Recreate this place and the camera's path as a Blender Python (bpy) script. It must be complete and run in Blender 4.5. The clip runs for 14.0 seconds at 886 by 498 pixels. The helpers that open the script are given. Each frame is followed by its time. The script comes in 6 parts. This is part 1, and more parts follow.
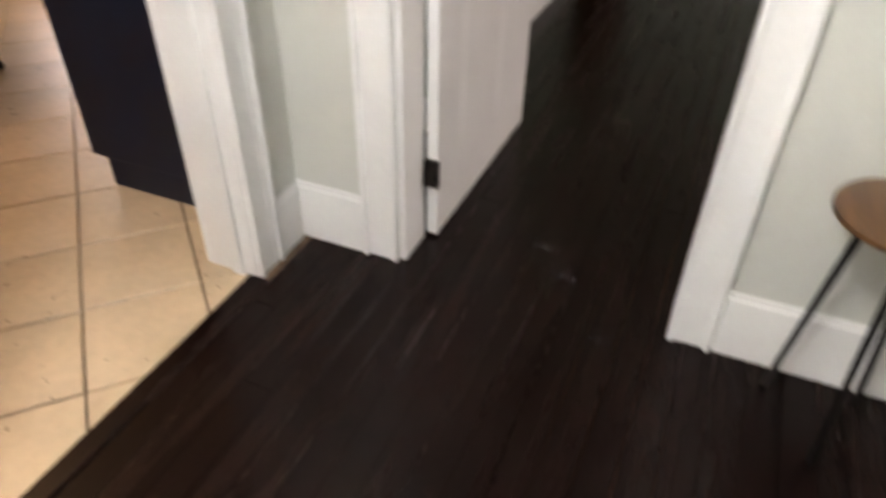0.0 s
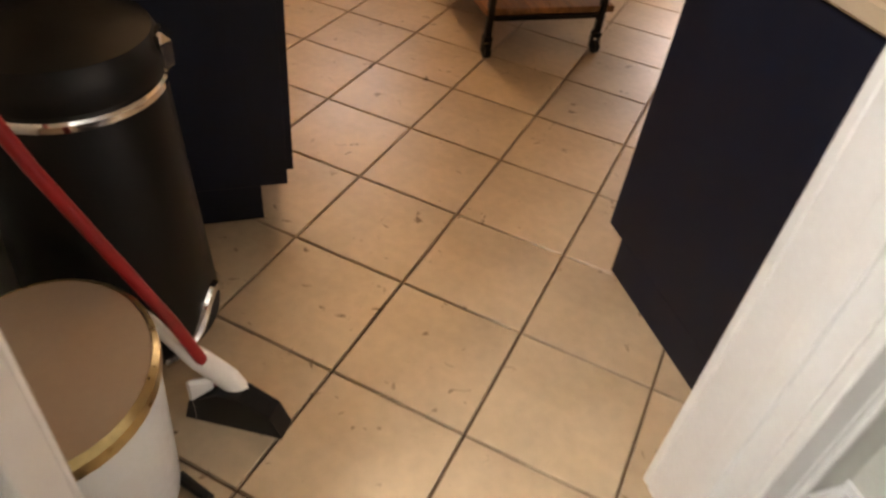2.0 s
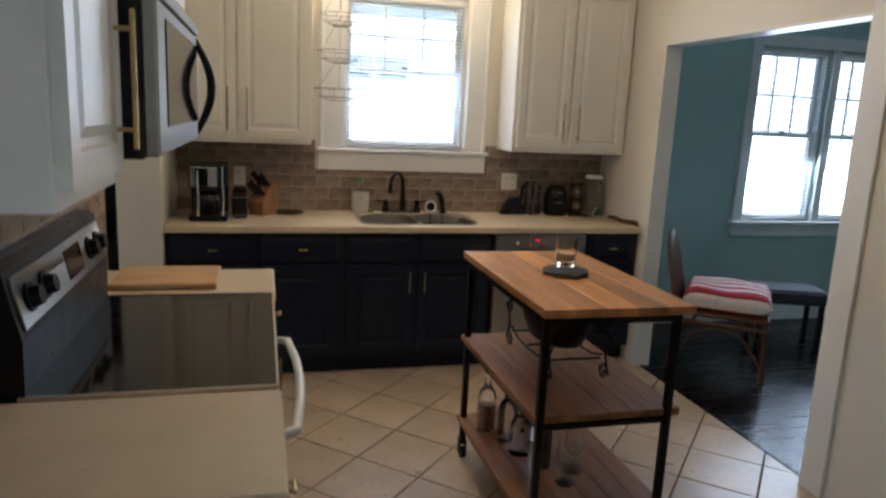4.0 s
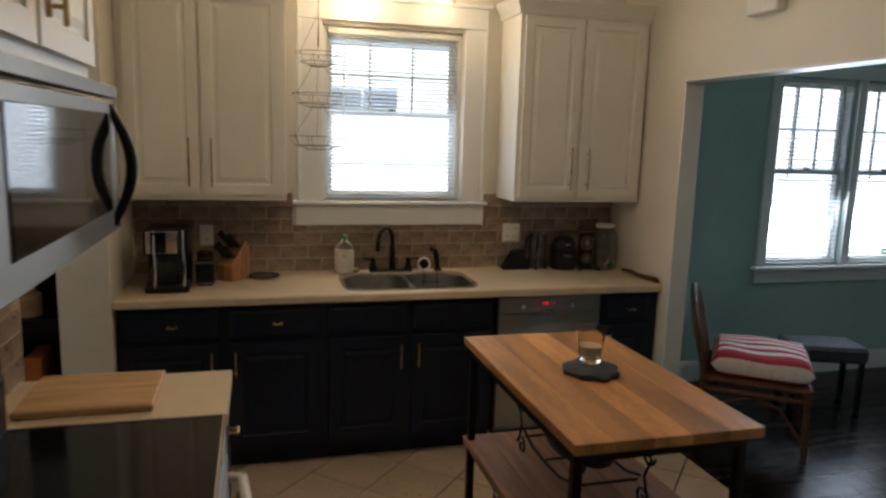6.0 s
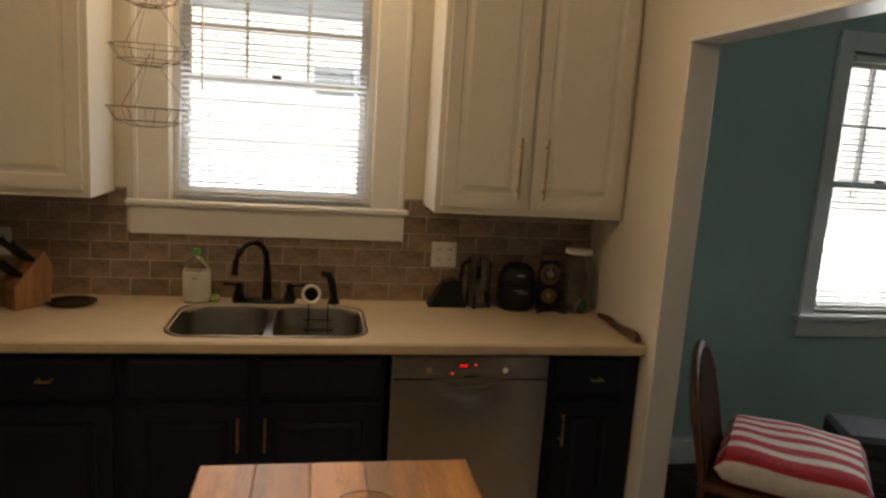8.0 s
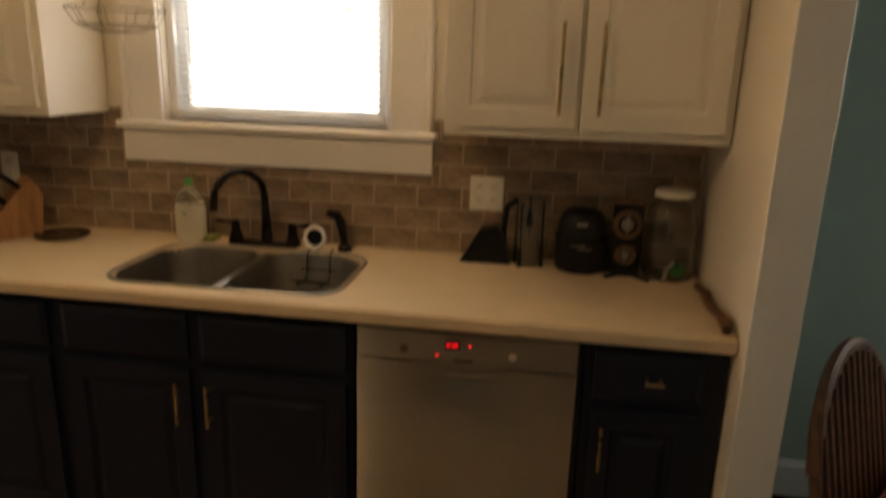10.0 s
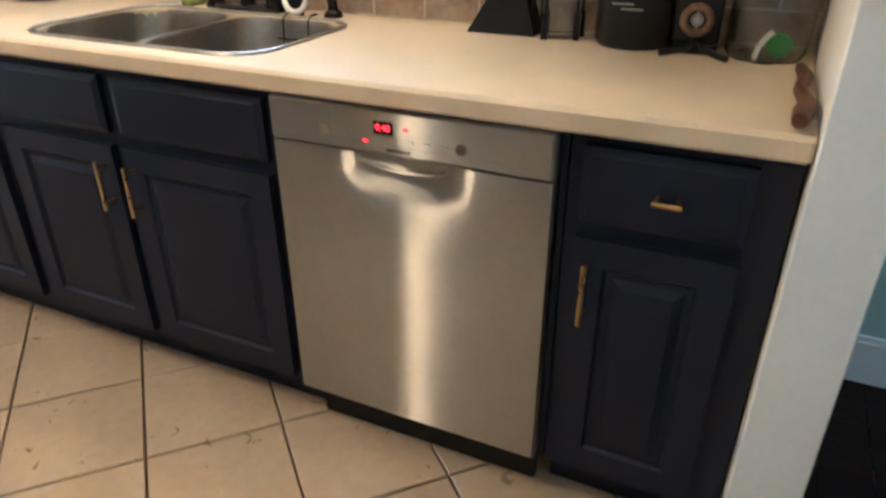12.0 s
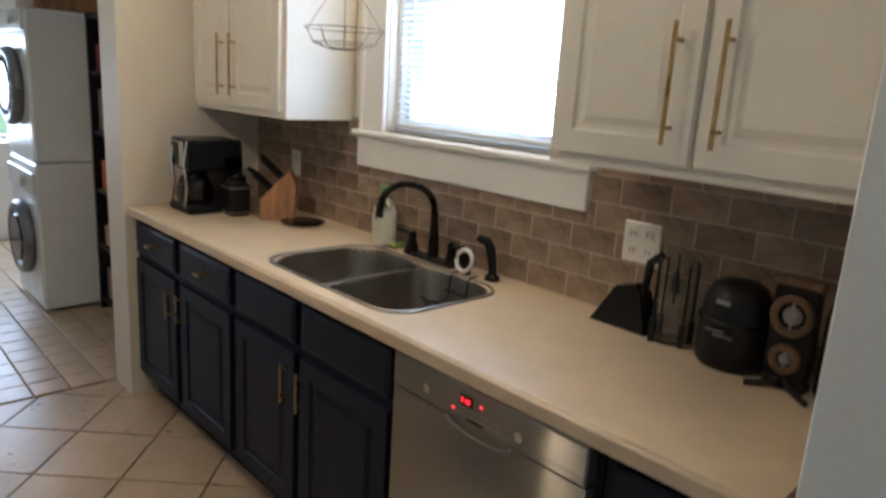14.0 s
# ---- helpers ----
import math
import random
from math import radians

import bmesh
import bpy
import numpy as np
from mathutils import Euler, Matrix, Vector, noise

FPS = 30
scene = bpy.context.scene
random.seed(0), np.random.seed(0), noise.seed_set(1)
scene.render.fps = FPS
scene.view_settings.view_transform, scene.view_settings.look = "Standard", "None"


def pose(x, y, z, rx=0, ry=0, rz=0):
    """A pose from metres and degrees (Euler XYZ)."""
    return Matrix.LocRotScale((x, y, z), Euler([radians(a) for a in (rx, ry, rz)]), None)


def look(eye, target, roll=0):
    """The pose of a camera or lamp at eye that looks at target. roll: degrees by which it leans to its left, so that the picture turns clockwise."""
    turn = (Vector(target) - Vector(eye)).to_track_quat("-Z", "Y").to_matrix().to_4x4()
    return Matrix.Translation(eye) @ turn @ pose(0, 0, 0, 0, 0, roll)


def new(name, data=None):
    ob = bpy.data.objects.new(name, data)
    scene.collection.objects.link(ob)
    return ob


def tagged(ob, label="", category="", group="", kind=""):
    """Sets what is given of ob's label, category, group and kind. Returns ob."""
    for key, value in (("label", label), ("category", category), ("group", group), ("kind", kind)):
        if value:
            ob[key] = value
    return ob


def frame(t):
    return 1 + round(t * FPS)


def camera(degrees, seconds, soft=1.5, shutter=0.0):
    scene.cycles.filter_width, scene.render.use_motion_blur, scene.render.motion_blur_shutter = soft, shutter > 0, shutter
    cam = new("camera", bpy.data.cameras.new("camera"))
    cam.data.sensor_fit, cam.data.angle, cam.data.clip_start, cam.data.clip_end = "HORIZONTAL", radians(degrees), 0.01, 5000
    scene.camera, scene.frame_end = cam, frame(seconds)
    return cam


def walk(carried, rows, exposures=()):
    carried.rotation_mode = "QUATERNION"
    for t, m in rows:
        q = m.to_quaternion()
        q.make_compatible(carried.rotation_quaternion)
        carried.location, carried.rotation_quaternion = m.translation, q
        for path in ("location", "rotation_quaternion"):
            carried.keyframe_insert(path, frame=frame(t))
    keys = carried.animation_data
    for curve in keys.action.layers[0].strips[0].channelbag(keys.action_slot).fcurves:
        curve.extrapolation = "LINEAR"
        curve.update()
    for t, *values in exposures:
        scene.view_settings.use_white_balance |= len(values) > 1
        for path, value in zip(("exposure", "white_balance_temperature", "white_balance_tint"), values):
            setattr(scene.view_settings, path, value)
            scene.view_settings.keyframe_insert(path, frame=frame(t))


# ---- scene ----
cam = camera(65.5, 14.0, soft=2.5, shutter=0.5)
PATH = [
    (0, (-3.02, -5.69, 1.347), (-1.55, -5.083, 0.13), 1.2),
    (0.2, (-2.998, -5.625, 1.388), (-1.53, -4.9, 0.234), 2.2),
    (0.5, (-2.894, -5.542, 1.377), (-1.557, -4.587, 0.237), 3),
    (1, (-2.742, -5.274, 1.325), (-1.622, -4.113, 0.143), 5.6),
    (1.5, (-2.645, -5.08, 1.272), (-1.82, -3.734, 0.043), 5),
    (2, (-2.479, -4.932, 1.256), (-1.928, -3.546, -0.076), 7.5),
    (2.3, (-2.415, -4.852, 1.272), (-1.926, -3.447, -0.059), 6.84),
    (2.5, (-2.384, -4.801, 1.302), (-1.892, -3.306, 0.068), 5.9),
    (2.6, (-2.357, -4.767, 1.307), (-1.865, -3.222, 0.147), 5.26),
    (3, (-2.349, -4.63, 1.335), (-1.84, -2.895, 0.479), 3.6),
    (3.5, (-2.351, -4.563, 1.466), (-1.9, -2.699, 0.901), 2.5),
    (4, (-2.357, -4.546, 1.569), (-1.852, -2.65, 1.185), 2.7),
    (6.3, (-2.16, -3.847, 1.705), (-1.631, -1.94, 1.414), 1.3),
    (6.5, (-2.083, -3.718, 1.706), (-1.499, -1.823, 1.446), 1.5),
    (7, (-1.844, -3.41, 1.679), (-1.103, -1.58, 1.357), -0.5),
    (7.5, (-1.567, -3.171, 1.661), (-1.017, -1.276, 1.336), 1),
    (7.7, (-1.444, -3.1, 1.668), (-0.97, -1.183, 1.341), 2.3),
    (9.8, (-0.536, -2.408, 1.594), (-0.776, -0.464, 1.191), 2.1),
    (10, (-0.495, -2.32, 1.548), (-0.782, -0.41, 1.031), 1.7),
    (10.5, (-0.442, -2.143, 1.43), (-0.837, -0.281, 0.816), -0.3),
    (11, (-0.365, -1.972, 1.358), (-0.776, -0.178, 0.574), 0.8),
    (11.5, (-0.195, -1.79, 1.29), (-0.809, -0.099, 0.417), 4.2),
    (12, (-0.09, -1.714, 1.235), (-0.836, -0.114, 0.294), -0.1),
    (12.5, (0.013, -1.734, 1.215), (-0.798, -0.208, 0.208), 2.1),
    (13, (0.109, -1.726, 1.267), (-0.88, -0.282, 0.3), 0.4),
    (13.5, (0.187, -1.7, 1.413), (-1.087, -0.305, 0.754), 2.3),
    (14, (0.273, -1.667, 1.514), (-1.145, -0.334, 1.053), 3.6),
]
EXPOSURES = [(0, 2.1, 8500, 30), (1.0, 1.8, 9100, 32), (1.5, 1.85, 9100, 32), (2.0, 2.05, 9000, 30), (2.5, 2.35, 8800, 24), (3.0, 2.65, 7100, 15), (3.5, 2.3, 6000, 12),
             (4.0, 1.5, 5400, 10), (6.5, 0.9, 6200, 11), (7.5, 0.8, 6900, 13), (10.0, 1.0, 8600, 18), (10.5, 1.8, 8000, 17), (11.0, 2.5, 6000, 10),
             (12.0, 2.95, 5300, 10), (13.0, 3.1, 5200, 10), (13.5, 2.8, 5100, 10), (14.0, 1.85, 5250, 10)]
walk(cam, [(t, look(e, g, r)) for t, e, g, r in PATH], EXPOSURES)

SKY, LAMP, HALL, DAY = 0.15, 5.6, 22.0, 3.6
WARM, COOL = (1.0, 0.70, 0.38), (0.86, 0.93, 1.0)

# ---------- world and lights ----------
world = bpy.data.worlds.new("world")
scene.world = world
world.use_nodes = True
wn = world.node_tree.nodes
sky = wn.new("ShaderNodeTexSky")
sky.sky_type, sky.sun_disc = "NISHITA", False
sky.sun_elevation, sky.sun_rotation = radians(48), radians(150)
world.node_tree.links.new(sky.outputs[0], wn["Background"].inputs[0])
wn["Background"].inputs[1].default_value = SKY


def lamp(name, kind, m, watts, colour, size=0.1, size_y=None):
    data = bpy.data.lights.new(name, kind)
    data.energy, data.color = watts, colour
    if kind == "AREA":
        data.shape = "RECTANGLE"
        data.size, data.size_y = size, size_y or size
    elif kind == "SUN":
        data.angle = radians(size)
    else:
        data.shadow_soft_size = size
    ob = new(name, data)
    ob.matrix_world = m
    return ob


lamp("sun", "SUN", look((0, 0, 0), (0.35, 0.75, -0.85)), 5.0, (1.0, 0.95, 0.88), 0.6)
lamp("kitchen_ceiling_bulb", "POINT", pose(-1.62, -1.75, 2.45), LAMP, WARM, 0.08)
lamp("window_lamp_bulb", "POINT", pose(-1.67, -0.16, 2.42), LAMP * 0.25, WARM, 0.04)
lamp("window_lamp_bulb", "POINT", pose(-1.22, -0.16, 2.42), LAMP * 0.06, WARM, 0.04)
# unseen bluish bulb, added to brighten the hall walls and trim
lamp("hall_ceiling_bulb", "POINT", pose(-3.35, -5.12, 2.42), HALL * 1.4, (0.62, 0.82, 1.0), 0.13)
# daylight standing in the window openings
lamp("kitchen_window_light", "AREA", look((-1.45, 0.03, 1.82), (-1.45, -2, 1.5)), DAY * 0.8, COOL, 0.76, 0.9)
lamp("dining_window_light", "AREA", look((1.72, 0.13, 1.5), (1.6, -2, 0.7)), DAY * 1.8, COOL, 0.6, 1.2)
lamp("dining_window_light", "AREA", look((2.42, 0.13, 1.5), (2.3, -2, 0.7)), DAY * 1.8, COOL, 0.6, 1.2)
# this one fills an unseen window, added to lighten the dark bedroom
lamp("bedroom_window_light", "AREA", look((0.9, -7.98, 1.48), (1.2, -5, 0.6)), DAY * 2.2, COOL, 1.1, 1.15)
lamp("laundry_window_light", "AREA", look((-6.40, -0.9, 1.28), (-4, -0.9, 0.6)), DAY * 2.1, COOL, 1.1, 0.85)

# ---------- materials ----------
MATS = {}


def mat(name, colour, rough=0.5, metal=0.0, vary=0.12, scale=6.0, bump=0.0, fine=80.0, stretch=(1, 1, 1), spec=None, coat=0.0, piece=0.0,
        second=None, blotch=0.5):
    """Surface with variation at two scales, fine relief and, for pieces, a shade of its own for each."""
    if name in MATS:
        return MATS[name]
    m = bpy.data.materials.new(name)
    m.use_nodes = True
    nt = m.node_tree
    n, l = nt.nodes, nt.links
    p = n["Principled BSDF"]
    p.inputs["Roughness"].default_value, p.inputs["Metallic"].default_value = rough, metal
    p.inputs["Coat Weight"].default_value = coat
    if spec is not None:
        p.inputs["Specular IOR Level"].default_value = spec
    co, mp = n.new("ShaderNodeTexCoord"), n.new("ShaderNodeMapping")
    l.new(co.outputs["Object"], mp.inputs[0])
    mp.inputs["Scale"].default_value = stretch
    big, small = n.new("ShaderNodeTexNoise"), n.new("ShaderNodeTexNoise")
    for tex, s, d in ((big, scale, 4), (small, fine, 3)):
        tex.inputs["Scale"].default_value, tex.inputs["Detail"].default_value = s, d
        l.new(mp.outputs[0], tex.inputs["Vector"])
    mixv = n.new("ShaderNodeMath")
    mixv.operation = "MULTIPLY_ADD"
    l.new(small.outputs[0], mixv.inputs[0])
    mixv.inputs[1].default_value = 0.45
    l.new(big.outputs[0], mixv.inputs[2])
    ramp = n.new("ShaderNodeValToRGB")
    lo = [max(0, c * (1 - vary)) for c in colour]
    hi = [min(1, c * (1 + vary)) for c in colour]
    if second:
        lo = second
    ramp.color_ramp.elements[0].position, ramp.color_ramp.elements[1].position = 0.72 - blotch * 0.3, 0.72 + blotch * 0.3
    ramp.color_ramp.elements[0].color, ramp.color_ramp.elements[1].color = (*lo, 1), (*hi, 1)
    l.new(mixv.outputs[0], ramp.inputs[0])
    out = ramp.outputs[0]
    if piece:
        info, hsv = n.new("ShaderNodeObjectInfo"), n.new("ShaderNodeHueSaturation")
        rng = n.new("ShaderNodeMapRange")
        rng.inputs[3].default_value, rng.inputs[4].default_value = 1 - piece, 1 + piece
        l.new(info.outputs["Random"], rng.inputs[0])
        l.new(rng.outputs[0], hsv.inputs["Value"])
        l.new(out, hsv.inputs["Color"])
        out = hsv.outputs[0]
    l.new(out, p.inputs["Base Color"])
    rr = n.new("ShaderNodeMapRange")
    rr.inputs[1].default_value, rr.inputs[2].default_value = 0.4, 1.0
    rr.inputs[3].default_value, rr.inputs[4].default_value = max(0.02, rough - 0.07), min(1, rough + 0.07)
    l.new(mixv.outputs[0], rr.inputs[0])
    l.new(rr.outputs[0], p.inputs["Roughness"])
    if bump:
        b = n.new("ShaderNodeBump")
        b.inputs["Strength"].default_value, b.inputs["Distance"].default_value = bump, 0.004
        l.new(mixv.outputs[0], b.inputs["Height"])
        l.new(b.outputs[0], p.inputs["Normal"])
    MATS[name] = m
    return m


def glass_mat(name, colour=(0.95, 0.97, 0.96), rough=0.02, ior=1.45):
    m = bpy.data.materials.new(name)
    m.use_nodes = True
    p = m.node_tree.nodes["Principled BSDF"]
    p.inputs["Base Color"].default_value = (*colour, 1)
    p.inputs["Transmission Weight"].default_value, p.inputs["Roughness"].default_value, p.inputs["IOR"].default_value = 1, rough, ior
    MATS[name] = m
    return m


def glow(name, colour, strength):
    m = bpy.data.materials.new(name)
    m.use_nodes = True
    p = m.node_tree.nodes["Principled BSDF"]
    p.inputs["Base Color"].default_value = (*colour, 1)
    p.inputs["Emission Color"].default_value = (*colour, 1)
    p.inputs["Emission Strength"].default_value = strength
    return m


CREAM = mat("cream_wall_paint", (0.74, 0.69, 0.60), 0.55, vary=0.05, scale=1.5, bump=0.15, fine=160)
GREIGE = mat("greige_hall_paint", (0.60, 0.60, 0.55), 0.55, vary=0.04, scale=1.5, bump=0.12, fine=160)
TEAL = mat("teal_wall_paint", (0.45, 0.59, 0.55), 0.6, vary=0.08, scale=1.2, bump=0.15, fine=150)
SAGE = mat("sage_wall_paint", (0.30, 0.36, 0.29), 0.6, vary=0.05, scale=1.5, bump=0.1)
TRIM = mat("white_trim_gloss", (0.82, 0.81, 0.79), 0.34, vary=0.03, scale=3)
CEIL = mat("ceiling_white", (0.78, 0.76, 0.71), 0.8, vary=0.04, scale=2, bump=0.1)
NAVY = mat("navy_cabinet_paint", (0.006, 0.0092, 0.022), 0.5, spec=0.3, vary=0.2, scale=4, bump=0.04, fine=50, stretch=(1, 1, 0.35))
WCAB = mat("white_cabinet_paint", (0.76, 0.73, 0.66), 0.35, vary=0.03, scale=3, bump=0.015, fine=50)
LAMI = mat("beige_laminate", (0.62, 0.50, 0.35), 0.36, vary=0.07, scale=9, bump=0.03, fine=260, blotch=0.7)
BSPL = mat("taupe_backsplash_glaze", (0.27, 0.198, 0.142), 0.3, vary=0.24, scale=9, bump=0.14, fine=45, piece=0.2)
GROUTW = mat("backsplash_grout", (0.50, 0.42, 0.33), 0.9, vary=0.15, scale=20, bump=0.3)
FTILE = mat("beige_floor_tile", (0.55, 0.415, 0.28), 0.33, vary=0.1, scale=3.5, bump=0.1, fine=30, piece=0.05, second=(0.45, 0.34, 0.225), blotch=0.75)
def scuffs(m, colour, scale, edge):
    """Small dark scuff marks and crumbs over a surface."""
    n, l = m.node_tree.nodes, m.node_tree.links
    p = n["Principled BSDF"]
    src = p.inputs["Base Color"].links[0].from_socket
    co, mask, rp, mx = n.new("ShaderNodeTexCoord"), n.new("ShaderNodeTexNoise"), n.new("ShaderNodeValToRGB"), n.new("ShaderNodeMixRGB")
    info, add = n.new("ShaderNodeObjectInfo"), n.new("ShaderNodeVectorMath")
    l.new(co.outputs["Object"], add.inputs[0])
    l.new(info.outputs["Location"], add.inputs[1])
    l.new(add.outputs[0], mask.inputs["Vector"])
    mask.inputs["Scale"].default_value, mask.inputs["Detail"].default_value, mask.inputs["Distortion"].default_value = scale, 5, 1.5
    rp.color_ramp.elements[0].position, rp.color_ramp.elements[1].position = edge, edge + 0.06
    l.new(mask.outputs[0], rp.inputs[0])
    l.new(rp.outputs[0], mx.inputs[0])
    l.new(src, mx.inputs[1])
    mx.inputs[2].default_value = (*colour, 1)
    l.new(mx.outputs[0], p.inputs["Base Color"])


scuffs(FTILE, (0.20, 0.13, 0.075), 16, 0.665)
GROUTF = mat("brown_floor_grout", (0.16, 0.10, 0.06), 0.95, vary=0.3, scale=12, bump=0.4)
DWOOD = mat("dark_stained_floor_wood", (0.008, 0.0032, 0.0026), 0.25, spec=0.17, vary=0.3, scale=3, bump=0.06, fine=40, stretch=(0.5, 6, 6), piece=0.12)
BLOCK = mat("butcher_block_oak", (0.50, 0.24, 0.085), 0.38, vary=0.28, scale=4, bump=0.04, fine=40, stretch=(4, 0.5, 3), piece=0.28)
SHELFW = mat("shelf_oak", (0.30, 0.13, 0.05), 0.42, vary=0.28, scale=5, bump=0.1, fine=60, stretch=(7, 0.7, 3), piece=0.15)
BLACKM = mat("black_metal", (0.014, 0.012, 0.011), 0.4, 0.6, vary=0.3, scale=15, bump=0.1)
BLACKP = mat("black_plastic", (0.008, 0.008, 0.009), 0.33, spec=0.25, vary=0.25, scale=12, bump=0.05)
BLACKG = mat("black_glass_gloss", (0.006, 0.006, 0.0065), 0.06, spec=0.3, vary=0.2, scale=6)
STEEL = mat("brushed_steel", (0.42, 0.40, 0.37), 0.38, 1.0, vary=0.06, scale=4)
def brushed(m):
    """Level brush lines: gloss drawn out upright, wider than one lobe gives."""
    n, l = m.node_tree.nodes, m.node_tree.links
    p, tan = n["Principled BSDF"], n.new("ShaderNodeTangent")
    tan.direction_type, tan.axis = "RADIAL", "Z"
    p.inputs["Anisotropic"].default_value, p.inputs["Anisotropic Rotation"].default_value = 1.0, 0.0
    l.new(tan.outputs[0], p.inputs["Tangent"])
    geo, lobes = n.new("ShaderNodeNewGeometry"), []
    for tip in (0.45, 0.95):
        add, nor, g = n.new("ShaderNodeVectorMath"), n.new("ShaderNodeVectorMath"), n.new("ShaderNodeBsdfAnisotropic")
        nor.operation = "NORMALIZE"
        l.new(geo.outputs["Normal"], add.inputs[0])
        add.inputs[1].default_value = (0, 0, tip)
        l.new(add.outputs[0], nor.inputs[0])
        l.new(nor.outputs[0], g.inputs["Normal"])
        l.new(p.inputs["Base Color"].links[0].from_socket, g.inputs["Color"])
        g.inputs["Roughness"].default_value, g.inputs["Anisotropy"].default_value, g.inputs["Rotation"].default_value = 0.27, 0.9, 0.0
        l.new(tan.outputs[0], g.inputs["Tangent"])
        lobes.append(g)
    a, b = n.new("ShaderNodeMixShader"), n.new("ShaderNodeMixShader")
    a.inputs[0].default_value, b.inputs[0].default_value = 0.5, 0.36
    l.new(lobes[0].outputs[0], a.inputs[1])
    l.new(lobes[1].outputs[0], a.inputs[2])
    l.new(p.outputs[0], b.inputs[1])
    l.new(a.outputs[0], b.inputs[2])
    l.new(b.outputs[0], n["Material Output"].inputs[0])


brushed(STEEL)
SINKM = mat("sink_steel", (0.33, 0.31, 0.28), 0.33, 1.0, vary=0.1, scale=10)
CHROME = mat("chrome", (0.75, 0.74, 0.72), 0.12, 1.0, vary=0.05, scale=8)
BRASS = mat("brushed_brass", (0.45, 0.32, 0.15), 0.3, 1.0, vary=0.1, scale=30)
BRONZE = mat("oil_rubbed_bronze", (0.018, 0.014, 0.012), 0.28, 0.7, vary=0.3, scale=20)
WHITEP = mat("white_plastic", (0.78, 0.77, 0.73), 0.35, vary=0.04, scale=8)
WHITEE = mat("white_enamel", (0.74, 0.75, 0.74), 0.22, vary=0.03, scale=4)
WOODM = mat("medium_wood", (0.32, 0.16, 0.07), 0.45, vary=0.3, scale=6, bump=0.15, fine=70, stretch=(6, 6, 0.8))
CARVED = mat("dark_carved_wood", (0.11, 0.062, 0.032), 0.5, vary=0.35, scale=25, bump=0.2, fine=120)
RATTAN = mat("brown_rattan", (0.10, 0.04, 0.017), 0.5, vary=0.35, scale=30, bump=0.5, fine=160)
PALEW = mat("pale_cutting_board", (0.52, 0.32, 0.15), 0.5, vary=0.2, scale=5, bump=0.1, stretch=(0.8, 7, 3))
RED = mat("red_cloth", (0.42, 0.02, 0.035), 0.85, vary=0.15, scale=40, bump=0.4, fine=300)
WCLOTH = mat("white_cloth", (0.70, 0.62, 0.56), 0.9, vary=0.08, scale=40, bump=0.4, fine=300)
GREYCL = mat("dark_grey_cloth", (0.05, 0.055, 0.065), 0.85, vary=0.25, scale=20, bump=0.3)
REDP = mat("red_plastic", (0.30, 0.012, 0.012), 0.35, vary=0.1, scale=10)
SOAP = mat("cloudy_soap", (0.62, 0.60, 0.50), 0.3, vary=0.06, scale=10)
GREEN = mat("green_plastic", (0.05, 0.32, 0.08), 0.4, vary=0.1, scale=10)
ORANGE = mat("orange_card", (0.55, 0.16, 0.03), 0.6, vary=0.15, scale=10)
GREYP = mat("grey_plastic", (0.22, 0.22, 0.22), 0.4, vary=0.1, scale=10)
SPONGE = mat("sponge", (0.22, 0.26, 0.08), 0.95, vary=0.2, scale=60, bump=0.6)
SIDING = mat("white_siding", (0.75, 0.77, 0.78), 0.7, vary=0.04, scale=2)
GRASS = mat("lawn", (0.06, 0.10, 0.03), 0.95, vary=0.4, scale=3, bump=0.6)
LEAF = mat("leaves", (0.06, 0.12, 0.03), 0.6, vary=0.4, scale=5)
LOUVRE = mat("grey_shutter", (0.25, 0.29, 0.33), 0.6, vary=0.1, scale=4)
TANC = mat("tan_lid", (0.36, 0.26, 0.185), 0.22, vary=0.03, scale=2, coat=0.3)
BLACKC = mat("black_can_paint", (0.005, 0.0045, 0.004), 0.42, spec=0.22, vary=0.2, scale=8)
GLASS = glass_mat("clear_glass")
AMBER = glass_mat("amber_glass", (0.95, 0.86, 0.70))
DRESS = mat("dark_dresser_wood", (0.10, 0.045, 0.018), 0.4, vary=0.3, scale=5, bump=0.1, stretch=(1, 6, 6))
RINGM = mat("grey_door_ring", (0.20, 0.20, 0.21), 0.35, 0.6, vary=0.1, scale=8)
WIRE = mat("dark_wire", (0.16, 0.135, 0.10), 0.4, 0.8, vary=0.2, scale=20)


def slat_mat():
    """Thin white vinyl that lets daylight through."""
    m = bpy.data.materials.new("translucent_vinyl")
    m.use_nodes = True
    n, l = m.node_tree.nodes, m.node_tree.links
    mix, tr = n.new("ShaderNodeMixShader"), n.new("ShaderNodeBsdfTranslucent")
    tr.inputs[0].default_value = (0.85, 0.87, 0.88, 1)
    p = n["Principled BSDF"]
    p.inputs["Base Color"].default_value = (0.80, 0.81, 0.80, 1)
    p.inputs["Roughness"].default_value = 0.5
    mix.inputs[0].default_value = 0.72
    l.new(p.outputs[0], mix.inputs[1])
    l.new(tr.outputs[0], mix.inputs[2])
    l.new(mix.outputs[0], n["Material Output"].inputs[0])
    return m


SLAT = slat_mat()
PANE = glass_mat("window_pane", (1, 1, 1), 0.0, 1.05)
SMOKE = glass_mat("smoky_glass", (0.22, 0.19, 0.17), 0.03)
BULB = glow("warm_bulb", (1.0, 0.78, 0.45), 14)
REDLED = glow("red_led", (1.0, 0.02, 0.03), 0.6)
GLOBE = glow("frosted_globe", (1.0, 0.85, 0.62), 2.5)

# ---------- mesh building ----------
ORG = {}


